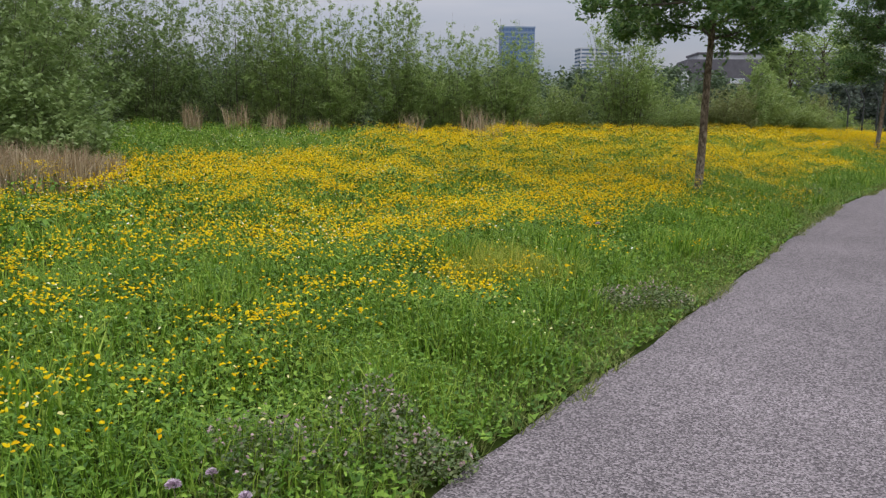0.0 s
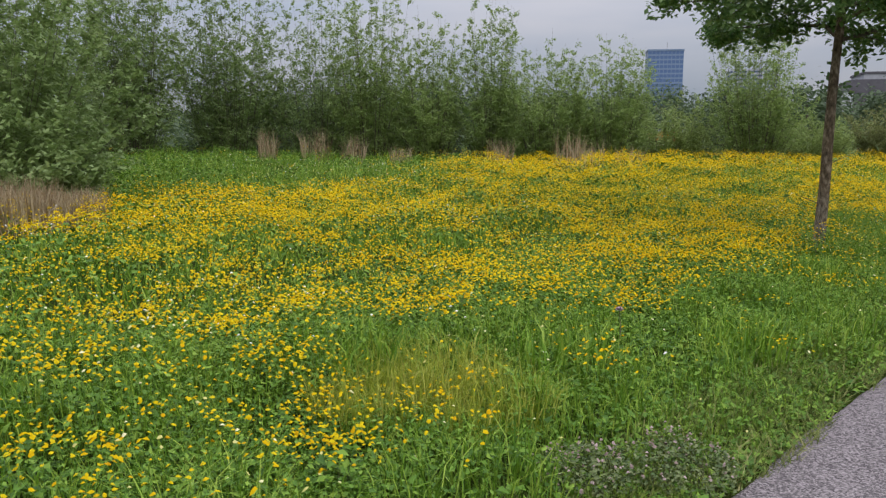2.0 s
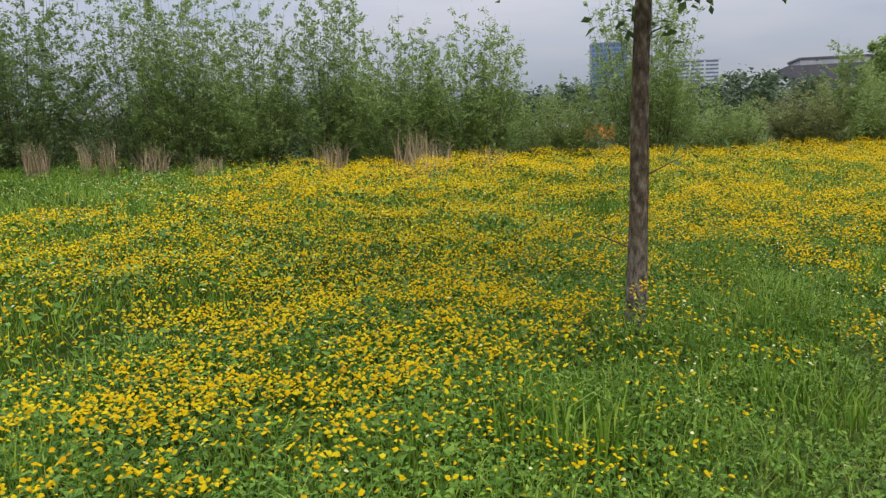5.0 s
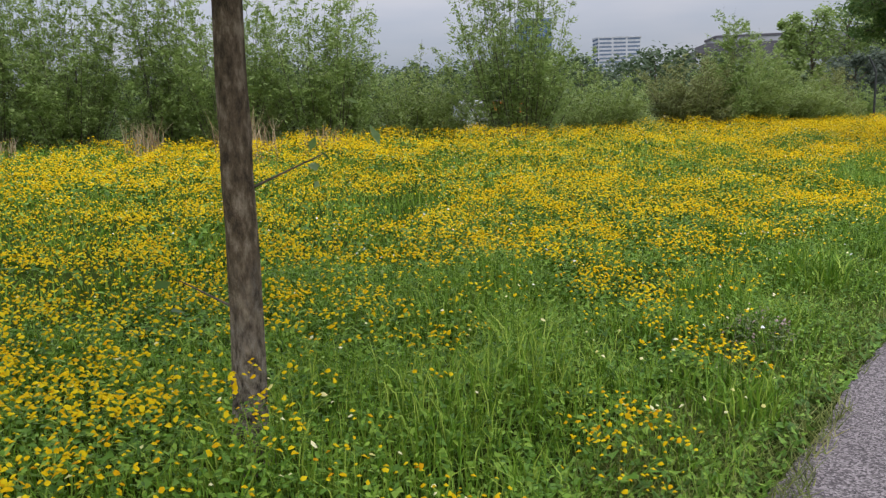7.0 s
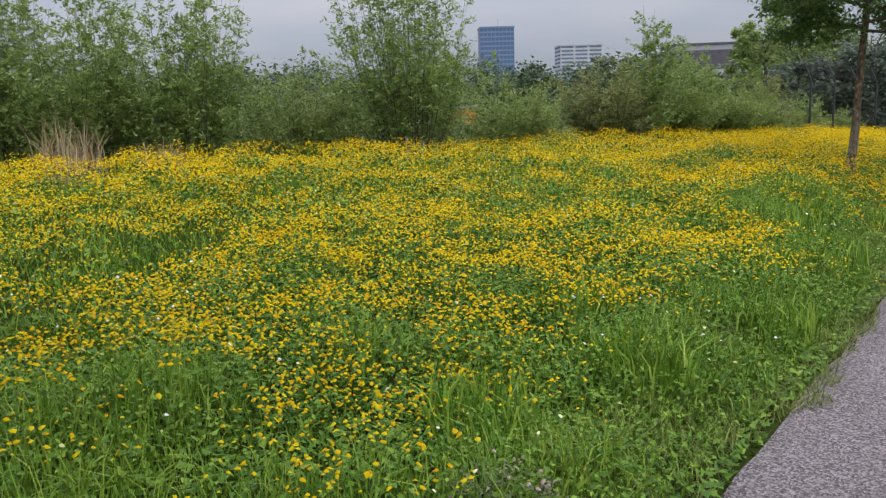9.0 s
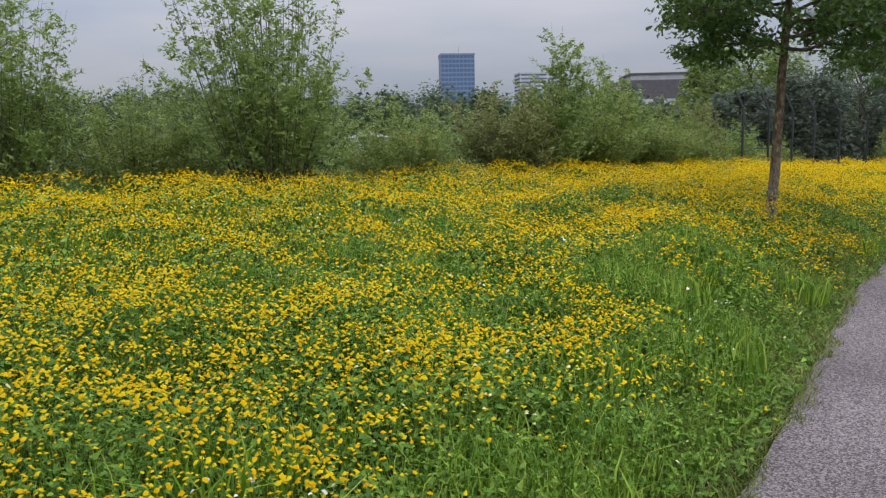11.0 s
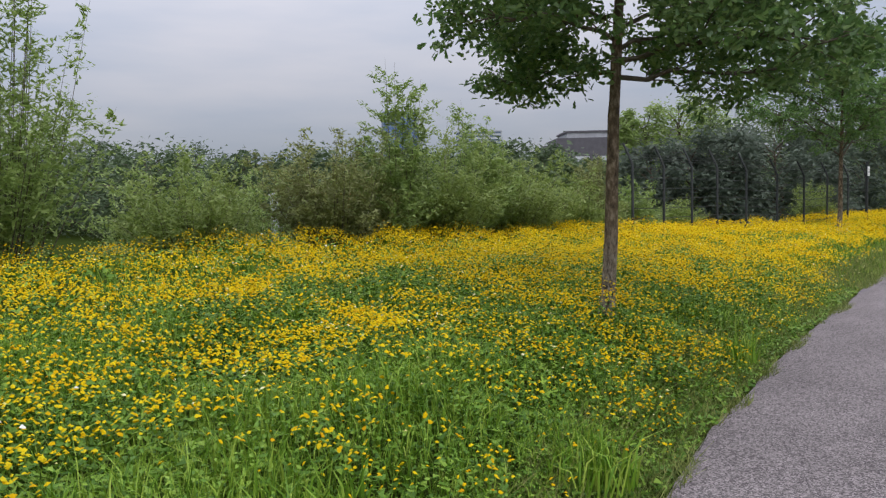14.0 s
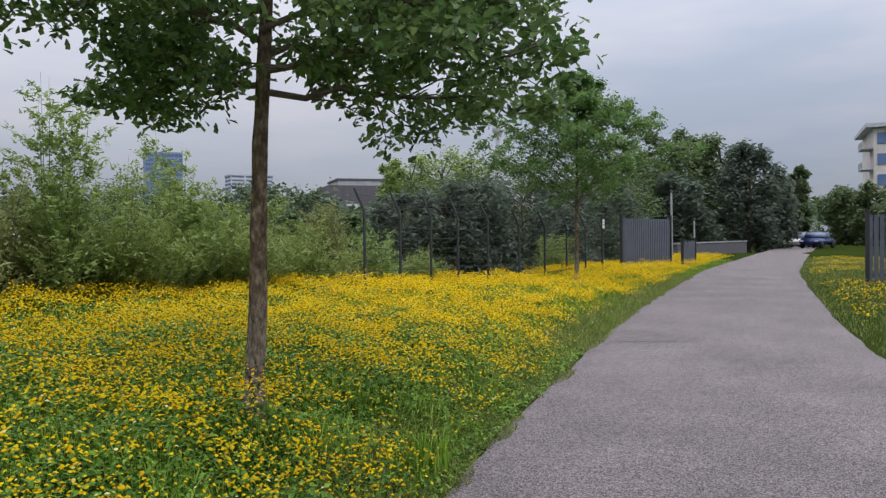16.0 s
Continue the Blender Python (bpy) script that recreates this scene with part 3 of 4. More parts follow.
herbs = part_np("low_herbs", *join(herb_band(1700, 15.2, 43, 0.12, 3.4, 0.026), herb_band(260, 15.2, 48, 3.4, 17.5, 0.065)), M_HERB)
tagged(herbs, "dark green clover and herb leaves in the meadow", "herbs", kind="stuff")


# the low layer: small single leaves close to the soil
x, y, d, s, b = strip(1900, 15.2, 43, 0.0, 3.4)
n = len(x)
z = land(x, y) + rng.uniform(0.1, 0.55, n) * stems_up(x, y, d)
low = part_np("ground_leaves", *leaf_cloud(np.stack([x, y, z], -1), rng.uniform(0.025, 0.05, n), 0.6, rng.uniform(0, 6.28, n), rng.uniform(-0.3, 0.9, n), single=True), M_HERB)
tagged(low, "low green leaves covering the meadow soil", "herbs", kind="stuff")


def heads(x, y, z, r, ring=7, dome=0.65):
    """Flower heads: a small dome of petals, notched at the rim."""
    n = len(x)
    a = np.linspace(0, 2 * np.pi, ring, endpoint=False)[None] + rng.uniform(0, 6.28, n)[:, None]
    rad = r[:, None] * (1 - 0.3 * (np.arange(ring) % 2))[None] * rng.uniform(0.85, 1.1, (n, ring))
    tx, ty = rng.normal(0, 0.35, n)[:, None], rng.normal(0, 0.35, n)[:, None]
    rx, ry = np.cos(a) * rad, np.sin(a) * rad
    rim = np.stack([x[:, None] + rx, y[:, None] + ry, z[:, None] + rx * tx + ry * ty], -1)
    mid = np.stack([x, y, z + r * dome], -1)[:, None]
    v = np.concatenate([mid, rim], 1).reshape(-1, 3)
    k = np.arange(n)[:, None] * (ring + 1)
    f = np.concatenate([k + [[0, 1 + i, 1 + (i + 1) % ring]] for i in range(ring)])
    return v, f


def flower_field(per_m2, s0, s1, lo, hi, ring, size, bunch):
    """Bunches of heads on top of their plants."""
    x, y, d, s, b = strip(per_m2, s0, s1, lo, hi)
    k = (rng.random(len(x)) < bloom(x, y, d, s, b)) & (d > 0.1) & (b < 0.3)
    x, y, d = x[k], y[k], d[k]
    z = land(x, y) + stems_up(x, y, d) * rng.uniform(0.85, 1.15, len(x)) + rng.uniform(0.02, 0.07, len(x))
    i = np.repeat(np.arange(len(x)), rng.integers(2, 2 * bunch, len(x)))
    off = rng.normal(0, 0.06, (len(i), 2))
    x, y = x[i] + off[:, 0], y[i] + off[:, 1]
    z = z[i] + rng.normal(0, 0.02, len(i)) - 2.0 * (off**2).sum(1)
    return heads(x, y, z, size * rng.uniform(0.6, 1.25, len(x)), ring)


flowers = part_np("yellow_meadow_flowers", *join(flower_field(228, 15.2, 44, 0.1, 3.4, 5, 0.0108, 5), flower_field(170, 15.2, 50, 3.4, 6.5, 4, 0.0118, 4), flower_field(132, 15.2, 50, 6.5, 17.5, 4, 0.0158, 4),
                                                 flower_field(120, 44, 75, 0.3, 6, 4, 0.017, 4)), M_YELLOW)
tagged(flowers, "bright yellow flower heads carpeting the meadow", "flowers", kind="stuff")
fx, fy = scatter(60000, 12, 46, 14, 50)
fd, fs_, fb = in_meadow(fx, fy)
fk = ((fd < -PATH_WIDTH - 0.3) & (fd > -PATH_WIDTH - 5) & (vnoise(fx, fy, 1.1, 45) > 0.5)) | ((fd > 0.5) & (fb < 0) & (fy > 36))
fx, fy = fx[fk], fy[fk]
far_flowers = part_np("verge_flowers", *heads(fx, fy, land(fx, fy) + rng.uniform(0.05, 0.13, len(fx)), rng.uniform(0.012, 0.026, len(fx)), 5), M_YELLOW)
tagged(far_flowers, "yellow flowers on the verge across the path", "flowers", kind="stuff")

# fading paler heads among the yellow
x, y = scatter(60000, -9, 25, 1.5, 34)
d, s, b = in_meadow(x, y)
k = (d > 0.15) & (b < 0.2) & (rng.random(len(x)) < 0.1 + 0.5 * step(0.5, 0.8, vnoise(x, y, 1.2, 41)))
x, y, d = x[k], y[k], d[k]
pale = part_np("pale_meadow_flowers", *heads(x, y, land(x, y) + stems_up(x, y, d) * rng.uniform(0.8, 1.2, len(x)) + 0.02, rng.uniform(0.006, 0.013, len(x)), 5), M_PALE)
tagged(pale, "small pale cream flower heads in the meadow", "flowers", kind="stuff")
x, y = scatter(3000, -6, 16, 1.5, 26)
d, s, b = in_meadow(x, y)
k = (d > 0.2) & (b < -1) & (vnoise(x, y, 1.5, 43) > 0.6)
x, y, d = x[k], y[k], d[k]
white = part_np("white_clover_heads", *heads(x, y, land(x, y) + stems_up(x, y, d) * rng.uniform(0.8, 1.2, len(x)) + 0.02, rng.uniform(0.007, 0.013, len(x)), 6, 0.7), M_WHITE)
tagged(white, "scattered white clover flower heads", "flowers", kind="stuff")


def clump(name, cx, cy, r, h, n, mat_leaf, label, category, bloom_mat=None, blooms=0, leaf=0.03):
    """A low bushy herb: stems, leaves and flower heads."""
    cz = float(land(np.array([cx]), np.array([cy]))[0])
    root = tagged(empty(name, cx, cy, cz), label, category, group=name + " by the path")
    a, q = rng.uniform(0, 6.28, n), np.sqrt(rng.random(n)) * r
    top = h * (1 - 0.5 * (q / r) ** 2) * rng.uniform(0.7, 1.1, n)
    x, y = np.cos(a) * q, np.sin(a) * q
    part_np("stalkwork", *blades(x * 0.7, y * 0.7, 0 * x - 0.02, top, np.full(n, 0.006), rng.uniform(0.05, 0.3, n), False), M_STEM, root)
    m = n * 9
    i = rng.integers(0, n, m)
    z = top[i] * rng.uniform(0.2, 1.0, m)
    part_np("foliage", *leaf_cloud(np.stack([x[i] + rng.normal(0, 0.02, m), y[i] + rng.normal(0, 0.02, m), z], -1), rng.uniform(0.6, 1.3, m) * leaf, 0.55, rng.uniform(0, 6.28, m), rng.uniform(-0.4, 0.6, m)), mat_leaf, root)
    if bloom_mat:
        m = blooms
        i = rng.integers(0, n, m)
        part_np("bloom", *heads(x[i], y[i], top[i] * rng.uniform(0.9, 1.1, m), rng.uniform(0.005, 0.011, m), 6, 0.9), bloom_mat, root, "faded mauve flower heads")["kind"] = "stuff"
    return root


def thistle(x, y, h, r):
    """A stalk with one round mauve head."""
    z = float(land(np.array([x]), np.array([y]))[0])
    root = tagged(empty("thistle", x, y, z), "pale mauve thistle head on a thin green stalk", "flower", group="thistles by the path")
    part_np("stalk", *tubes([[((0, 0, -0.02), 0.003), ((0.01, 0.005, h * 0.6), 0.0025), ((0.0, 0.01, h), 0.002)]], 5), M_STEM, root)
    n = 160
    u = rng.normal(0, 1, (n, 3))
    u /= np.linalg.norm(u, axis=1, keepdims=True)
    u[:, 2] = np.abs(u[:, 2]) * 0.8
    part_np("flower_head", *leaf_cloud(u * r * 0.7 + [0, 0.01, h], np.full(n, r * 0.9), 0.35, np.arctan2(u[:, 1], u[:, 0]), np.arcsin(u[:, 2])), M_MAUVE, root, "pale mauve flower head")


M_MAUVE = shade("pale_mauve_petals", [(0.3, (0.38, 0.28, 0.36)), (0.7, (0.6, 0.5, 0.56))], 0.7, 30.0, island=0.6)
for tx, ty, th, tr in ((-0.43, 3.32, 0.14, 0.026), (-0.2, 3.33, 0.12, 0.024), (-0.33, 3.42, 0.14, 0.02), (1.95, 7.75, 0.28, 0.022)):
    thistle(tx, ty, th, tr)


def on_left(s_x, s_y, off):
    """A place off metres into the meadow from the path's edge beside (s_x, s_y)."""
    i = int(np.argmin((ep[:, 0] - s_x) ** 2 + (ep[:, 1] - s_y) ** 2))
    q = ep[i] - en[i] * off
    return float(q[0]), float(q[1])


M_GREYHERB = shade("grey_green_leaves", [(0.3, (0.06, 0.105, 0.03)), (0.7, (0.16, 0.2, 0.075))], 0.7, 4, island=0.5, thin=0.15)
for cx, cy, off, r, h in ((0.42, 3.64, 0.36, 0.3, 0.27), (0.2, 3.3, 0.55, 0.24, 0.24), (0.5, 3.75, 0.14, 0.2, 0.17), (0.6, 3.9, 0.5, 0.2, 0.24), (2.25, 6.2, 0.25, 0.26, 0.2), (2.1, 6.0, 0.45, 0.2, 0.18), (6.9, 12.8, 0.5, 0.2, 0.24)):
    px, py = on_left(cx, cy, off)
    clump("marjoram_clump", px, py, r, h, 130, M_GREYHERB, "grey-green marjoram clump with faded mauve flowers", "herb", M_PURPLE, 80, 0.022)
for cx, cy, off in ((1.6, 5.3, 0.9), (6.4, 12.3, 0.6), (9.0, 15.4, 0.8), (9.9, 16.5, 0.5), (12.3, 19.6, 0.4)):
    px, py = on_left(cx, cy, off)
    clump("leafy_herb", px, py, 0.15, 0.2, 45, M_HERB, "dark green broad-leaved herb in the grass", "herb", leaf=0.042)


def tussock(name, cx, cy, r, h, n, mat, label, width=0.01, lean=0.5):
    cz = float(land(np.array([cx]), np.array([cy]))[0])
    a, q = rng.uniform(0, 6.28, n), np.sqrt(rng.random(n)) * r
    hh = h * rng.uniform(0.5, 1.1, n)
    ob = part_np(name, *blades(np.cos(a) * q, np.sin(a) * q, 0 * a - 0.03, hh, np.full(n, width), rng.uniform(0.05, lean, n)), mat)
    ob.matrix_basis = pose(cx, cy, cz)
    return tagged(ob, label, "grass", group=name.replace("_", " ") + "s")


for cx, cy, r, h in ((-4.5, 10.6, 0.85, 0.66), (-5.3, 10.3, 0.9, 0.7), (-4.0, 11.2, 0.6, 0.5), (-6.3, 9.6, 1.0, 0.7)):
    tussock("dry_grass_tussock", cx, cy, r, h, 2600, M_DRY, "tan dried grass patch in front of the bushes", 0.009)
for cx, cy, r, h in ((1.75, 21.5, 0.35, 0.95), (2.15, 20.9, 0.4, 0.8), (0.2, 21.9, 0.3, 0.7), (-4.3, 21.9, 0.35, 0.9), (-3.4, 22.2, 0.3, 0.75), (-2.2, 22.0, 0.3, 0.5), (3.1, 21.4, 0.35, 0.55), (-5.4, 21.6, 0.25, 0.8)):
    tussock("reed_tussock", cx, cy, r, h * 1.05, 110, M_DRY, "tall bleached dry grass stalks by the bushes", 0.014, 0.45)

for cx, cy, off, r, h in ((9.9, 16.5, 0.45, 0.3, 0.34), (9.4, 15.9, 0.8, 0.28, 0.3), (10.4, 17.1, 0.9, 0.3, 0.3), (7.9, 14.0, 0.6, 0.25, 0.36), (7.2, 13.2, 0.9, 0.25, 0.34), (8.6, 14.9, 0.35, 0.25, 0.3), (3.2, 7.7, 0.7, 0.3, 0.34), (2.6, 6.8, 1.2, 0.3, 0.34),
                         (3.9, 8.6, 0.5, 0.28, 0.3), (1.2, 4.9, 0.5, 0.25, 0.26), (5.2, 10.6, 0.45, 0.25, 0.28), (6.4, 12.2, 0.35, 0.22, 0.28), (11.2, 18.2, 0.35, 0.25, 0.28), (13.0, 20.5, 0.3, 0.22, 0.24), (0.0, 3.2, 1.6, 0.35, 0.3), (-0.3, 2.8, 2.4, 0.4, 0.32),
                         (4.6, 9.7, 1.1, 0.28, 0.34), (2.0, 6.0, 1.9, 0.3, 0.34), (8.2, 14.5, 1.3, 0.25, 0.32)):
    px, py = on_left(cx, cy, off)
    tussock("grass_tussock", px, py, r, h, 240, M_GRASS, "tuft of long fresh green grass near the path", 0.011, 0.75)


M_LIME = shade("lime_grass", [(0.25, (0.2, 0.26, 0.02)), (0.6, (0.32, 0.36, 0.04)), (0.85, (0.46, 0.44, 0.1))], 0.5, 2.0, island=0.6, thin=0.2, spec=0.25)
for cx, cy, r, h in ((0.95, 7.0, 0.4, 0.3), (1.25, 6.7, 0.35, 0.28), (0.75, 6.6, 0.3, 0.26)):
    tussock("lime_grass_tussock", cx, cy, r, h, 900, M_LIME, "tuft of fine yellow-green grass in the meadow", 0.005, 0.9)


# ---- bushes ----
def bush(name, cx, cy, r, h, mat, stems, leaves, label, leaf=0.07, ratio=0.32, shoots=0.35, spread=0.16, seed=0):
    """A many-stemmed shrub: stems that lean out of one stool, with leaves along them, thicker low down, bare shoots on top."""
    cz = float(land(np.array([cx]), np.array([cy]))[0])
    root = tagged(empty(name, cx, cy, cz), label, "bush")
    lines, base, tip, mids = [], [], [], []
    for i in range(stems):
        a, q = rng.uniform(0, 6.28), math.sqrt(rng.random())
        x0, y0 = math.cos(a) * q * r * 0.35, math.sin(a) * q * r * 0.35
        top = h * (1 - 0.4 * q**2) * rng.uniform(0.45, 0.85)
        if rng.random() < shoots:
            top = h * rng.uniform(0.86, 1.14) * (1 - 0.18 * q)
        out = 0.8 if top > 0.86 * h else 1.0
        x1, y1 = math.cos(a) * q * r * out + rng.normal(0, 0.08), math.sin(a) * q * r * out + rng.normal(0, 0.08)
        base.append((x0, y0, 0))
        mids.append((0.5 * x0 + 0.5 * x1 * 1.05, 0.5 * y0 + 0.5 * y1 * 1.05, top * 0.5))
        tip.append((x1, y1, top))
        lines.append([((x0, y0, -0.1), 0.008), (mids[-1], 0.004), (tip[-1], 0.001)])
    part_np("branchwork", *tubes(lines, 4), M_TWIG, root)
    base, mids, tip = np.array(base, float), np.array(mids, float), np.array(tip, float)
    i, k = rng.integers(0, stems, leaves), rng.integers(0, 14, leaves)
    t = 0.06 + 0.94 * ((k + TABLE[i % 256, k]) / 14.6)
    p = ((1 - t) ** 2)[:, None] * base[i] + (2 * t * (1 - t))[:, None] * mids[i] + (t**2)[:, None] * tip[i]
    turn, u = 6.28 * TABLE[(i + 91) % 256, k + 40], rng.random(leaves)
    ln = (spread * 2.6 * (1.02 - t) ** 0.8 + 0.045) * (0.6 + 0.8 * TABLE[(i + 17) % 256, k + 80])
    p = p + (ln * u)[:, None] * np.stack([np.cos(turn), np.sin(turn), 0.55 + 0 * u], -1) + rng.normal(0, 0.028, (leaves, 3))
    p[:, 2] = np.maximum(p[:, 2], 0.03)
    az = turn + rng.normal(0, 0.9, leaves)
    part_np("foliage", *leaf_cloud(p, leaf * rng.uniform(0.6, 1.25, leaves), ratio, az, rng.uniform(-0.5, 1.1, leaves), single=True), mat, root)
    return root


BUSH_ROWS = [  # x, y, spread, height, kind, stems, leaves
    (-6.1, 12.9, 2.2, 4.9, "dark", 100, 21000), (-8.6, 11.2, 2.2, 4.8, "dark", 80, 12000), (-4.9, 12.0, 1.1, 1.5, "dark", 50, 8000), (-10.8, 9.0, 2.2, 4.2, "dark", 60, 6000),
    (-9.6, 17.5, 2.0, 6.0, "dark", 70, 9000), (-9.9, 22.5, 2.0, 6.6, "willow", 80, 12000), (-7.3, 24.0, 1.9, 6.6, "dark", 90, 15000), (-8.7, 21.2, 1.5, 6.0, "dark", 70, 11000), (10.9, 26.0, 0.55, 2.55, "willow", 18, 4200), (12.3, 27.6, 0.6, 2.2, "willow", 16, 3600), (-5.0, 24.6, 1.7, 5.6, "shadow", 70, 11000),
    (-3.4, 24.0, 1.4, 4.9, "willow", 60, 11000), (-1.8, 23.8, 1.4, 3.7, "willow", 60, 11000), (-0.2, 24.2, 1.1, 4.5, "willow", 45, 9000), (1.2, 23.6, 1.3, 3.1, "willow", 60, 10000),
    (2.8, 23.6, 1.3, 3.1, "willow", 60, 10000), (4.3, 24.6, 1.2, 2.1, "bright", 50, 7000), (6.4, 24.0, 1.5, 4.1, "willow", 70, 11000), (5.2, 25.6, 1.3, 2.0, "bright", 50, 6000),
    (8.3, 25.6, 1.1, 1.5, "bright", 45, 6000), (7.6, 27.5, 1.2, 2.2, "willow", 45, 5000), (10.1, 25.7, 1.1, 1.6, "russet", 50, 8000), (11.6, 26.9, 1.2, 1.7, "bright", 65, 11000), (13.1, 28.6, 1.4, 1.75, "bright", 80, 13000),
    (14.7, 29.6, 0.8, 1.4, "bright", 40, 6000), (15.5, 30.6, 0.6, 1.8, "russet", 34, 4500), (16.4, 31.2, 0.6, 1.3, "willow", 30, 3000), (9.2, 28.6, 1.4, 1.9, "willow", 45, 5000), (11.2, 30.6, 1.6, 1.8, "dark", 45, 5000),
    (3.4, 27.0, 1.7, 3.0, "dark", 45, 6000), (0.2, 27.0, 1.9, 3.6, "dark", 45, 6000), (-3.5, 27.5, 1.9, 4.4, "dark", 45, 6000), (24.9, 37.4, 0.7, 1.3, "bright", 30, 3000), (17.9, 31.9, 0.5, 0.9, "bright", 24, 2000)]
KINDS = {"dark": (M_DARKLEAF, "dense dark green shrub at the meadow's edge", 0.085, 0.6, 0.22, 0.3), "shadow": (M_DARKLEAF, "dense dark green hawthorn shrub at the meadow's edge", 0.075, 0.65, 0.2, 0.3),
         "willow": (M_WILLOW, "grey-green willow bush with upright shoots", 0.085, 0.42, 0.42, 0.23), "bright": (M_WILLOW_BRIGHT, "light green rounded willow bush", 0.075, 0.38, 0.22, 0.2),
         "russet": (M_RUSSET, "olive willow bush with russet leaves", 0.075, 0.4, 0.28, 0.2)}
for bx, by, br, bh, kind, ns, nl in BUSH_ROWS:
    mat, label, leaf, ratio, shoots, spread = KINDS[kind]
    bush("willow_bush" if kind in ("willow", "bright", "russet") else "shrub", bx, by, br, bh, mat, int(ns * 1.25), int(nl * 2.35), label, leaf * 0.86, ratio * 1.1, shoots, spread)


# ---- trees ----
def oak_leaves(centre, size, az, pitch):
    """Lobed leaves: two halves folded along the midrib, each with two lobes."""
    n = len(centre)
    d = np.stack([np.cos(az) * np.cos(pitch), np.sin(az) * np.cos(pitch), np.sin(pitch)], -1)
    w = np.stack([-np.sin(az), np.cos(az), 0 * az], -1)
    up = np.cross(d, w)
    roll = rng.uniform(-1.3, 1.3, n)[:, None]
    w = np.cos(roll) * w + np.sin(roll) * up
    up = np.cross(d, w)
    L = size[:, None]
    pts = [centre - d * L * 0.5]
    for s in (1, -1):
        for t, q in ((-0.1, 0.22), (0.06, 0.13), (0.3, 0.27)):
            pts.append(centre + d * L * t + s * w * L * q + up * L * q * 0.35)
    pts.append(centre + d * L * 0.5 - up * L * 0.06)
    k = np.arange(n)[:, None] * 8
    return np.stack(pts, 1).reshape(-1, 3), np.concatenate([k + [f] for f in ([0, 1, 2], [0, 2, 3], [0, 3, 7], [0, 5, 4], [0, 6, 5], [0, 7, 6])])


def oak(x, y, trunk_r, fork, height, reach, leaves, mat, label, lean=(0, 0), skew=(0, 0), conical=False, leaf=0.074, limbs=24, twigs=(), lobed=False):
    """A young oak: a straight trunk, limbs that spread from the fork and tufts of leaves along their twigs."""
    z = float(land(np.array([x]), np.array([y]))[0])
    root = tagged(empty("oak_tree", x, y, z), label, "tree", group="young oaks beside the path")
    hs = np.concatenate([np.linspace(-0.1, 0.3, 7), np.linspace(0.36, height * 0.95, 30)])
    line = []
    for hh in hs:
        k = max(hh, 0) / height
        flare = 1 + 0.6 * math.exp(-max(hh, 0) / 0.08)
        line.append(((lean[0] * hh + 0.008 * math.sin(3.1 * hh), lean[1] * hh + 0.008 * math.cos(2.3 * hh), hh), trunk_r * flare * (1 - 0.85 * k**1.1)))
    v, f = tubes([line], 18)
    v += rng.normal(0, trunk_r * 0.035, v.shape)
    part_np("trunk", v, f, M_TRUNK, root, smooth=True)
    lines, tufts = [], []
    for i in range(limbs):
        k = (i + 0.5) / limbs
        h0 = fork + (height * 0.93 - fork) * k**1.1
        a = i * 2.4 + rng.normal(0, 0.25)
        r = reach * ((1.02 - k) ** 0.85 if conical else math.sqrt(max(0.06, 1 - ((k - 0.22) / 0.82) ** 2))) * rng.uniform(0.75, 1.1)
        rise = ((0.5 if conical else 0.35) * rng.uniform(0.5, 1.5) - (0.24 if k < 0.25 and not conical else 0.0)) * r + 0.1 * k
        p0 = np.array([lean[0] * h0, lean[1] * h0, h0])
        end = p0 + [math.cos(a) * r + skew[0] * r, math.sin(a) * r + skew[1] * r, rise]
        mid = (p0 + end) / 2 + [0, 0, 0.12 * r]
        pts = [(1 - t) ** 2 * p0 + 2 * t * (1 - t) * mid + t * t * end + rng.normal(0, 0.02, 3) for t in np.linspace(0, 1, 8)]
        lines.append([(q, (trunk_r * 0.36 * (1 - 0.8 * j / 7) + 0.002) * (1 - 0.5 * k)) for j, q in enumerate(pts)])
        for j in range(1, 8):
            for _ in range(3):
                b = a + rng.normal(0, 1.0)
                ln = (0.22 + 0.22 * r) * rng.uniform(0.5, 1.1) * (0.7 if j > 5 else 1)
                e = pts[j] + np.array([math.cos(b) * ln, math.sin(b) * ln, rng.uniform(-0.5, 0.5) * ln])
                m2 = (pts[j] + e) / 2 + [0, 0, 0.04]
                lines.append([(pts[j], 0.007), (m2, 0.005), (e, 0.002)])
                tufts += [e, (m2 + e) / 2]
    for hh, a, ln in twigs:
        p0 = np.array([lean[0] * hh, lean[1] * hh, hh])
        e = p0 + [math.cos(a) * ln, math.sin(a) * ln, 0.4 * ln]
        lines.append([(p0, 0.006), ((p0 + e) / 2, 0.004), (e, 0.002)])
        tufts += [e]
    tufts = np.array(tufts)
    i = rng.integers(0, len(tufts), int(leaves * 1.02))
    i = i[(i < len(tufts) - len(twigs)) | (rng.random(len(i)) < 0.07)]
    leaves = len(i)
    off = rng.normal(0, 1, (leaves, 3)) * np.array([0.072, 0.072, 0.058])
    p = tufts[i] + off
    part_np("limbwork", *tubes(lines, 5), M_TWIG, root)["kind"] = "stuff"
    az = np.arctan2(off[:, 1], off[:, 0]) + rng.normal(0, 0.7, leaves)
    size, pitch = leaf * rng.uniform(0.6, 1.3, leaves), rng.uniform(-1.1, 0.7, leaves)
    part_np("crown", *(oak_leaves(p, size, az, pitch) if lobed else leaf_cloud(p, size, 0.55, az, pitch, 0.15)), mat, root)
    return root


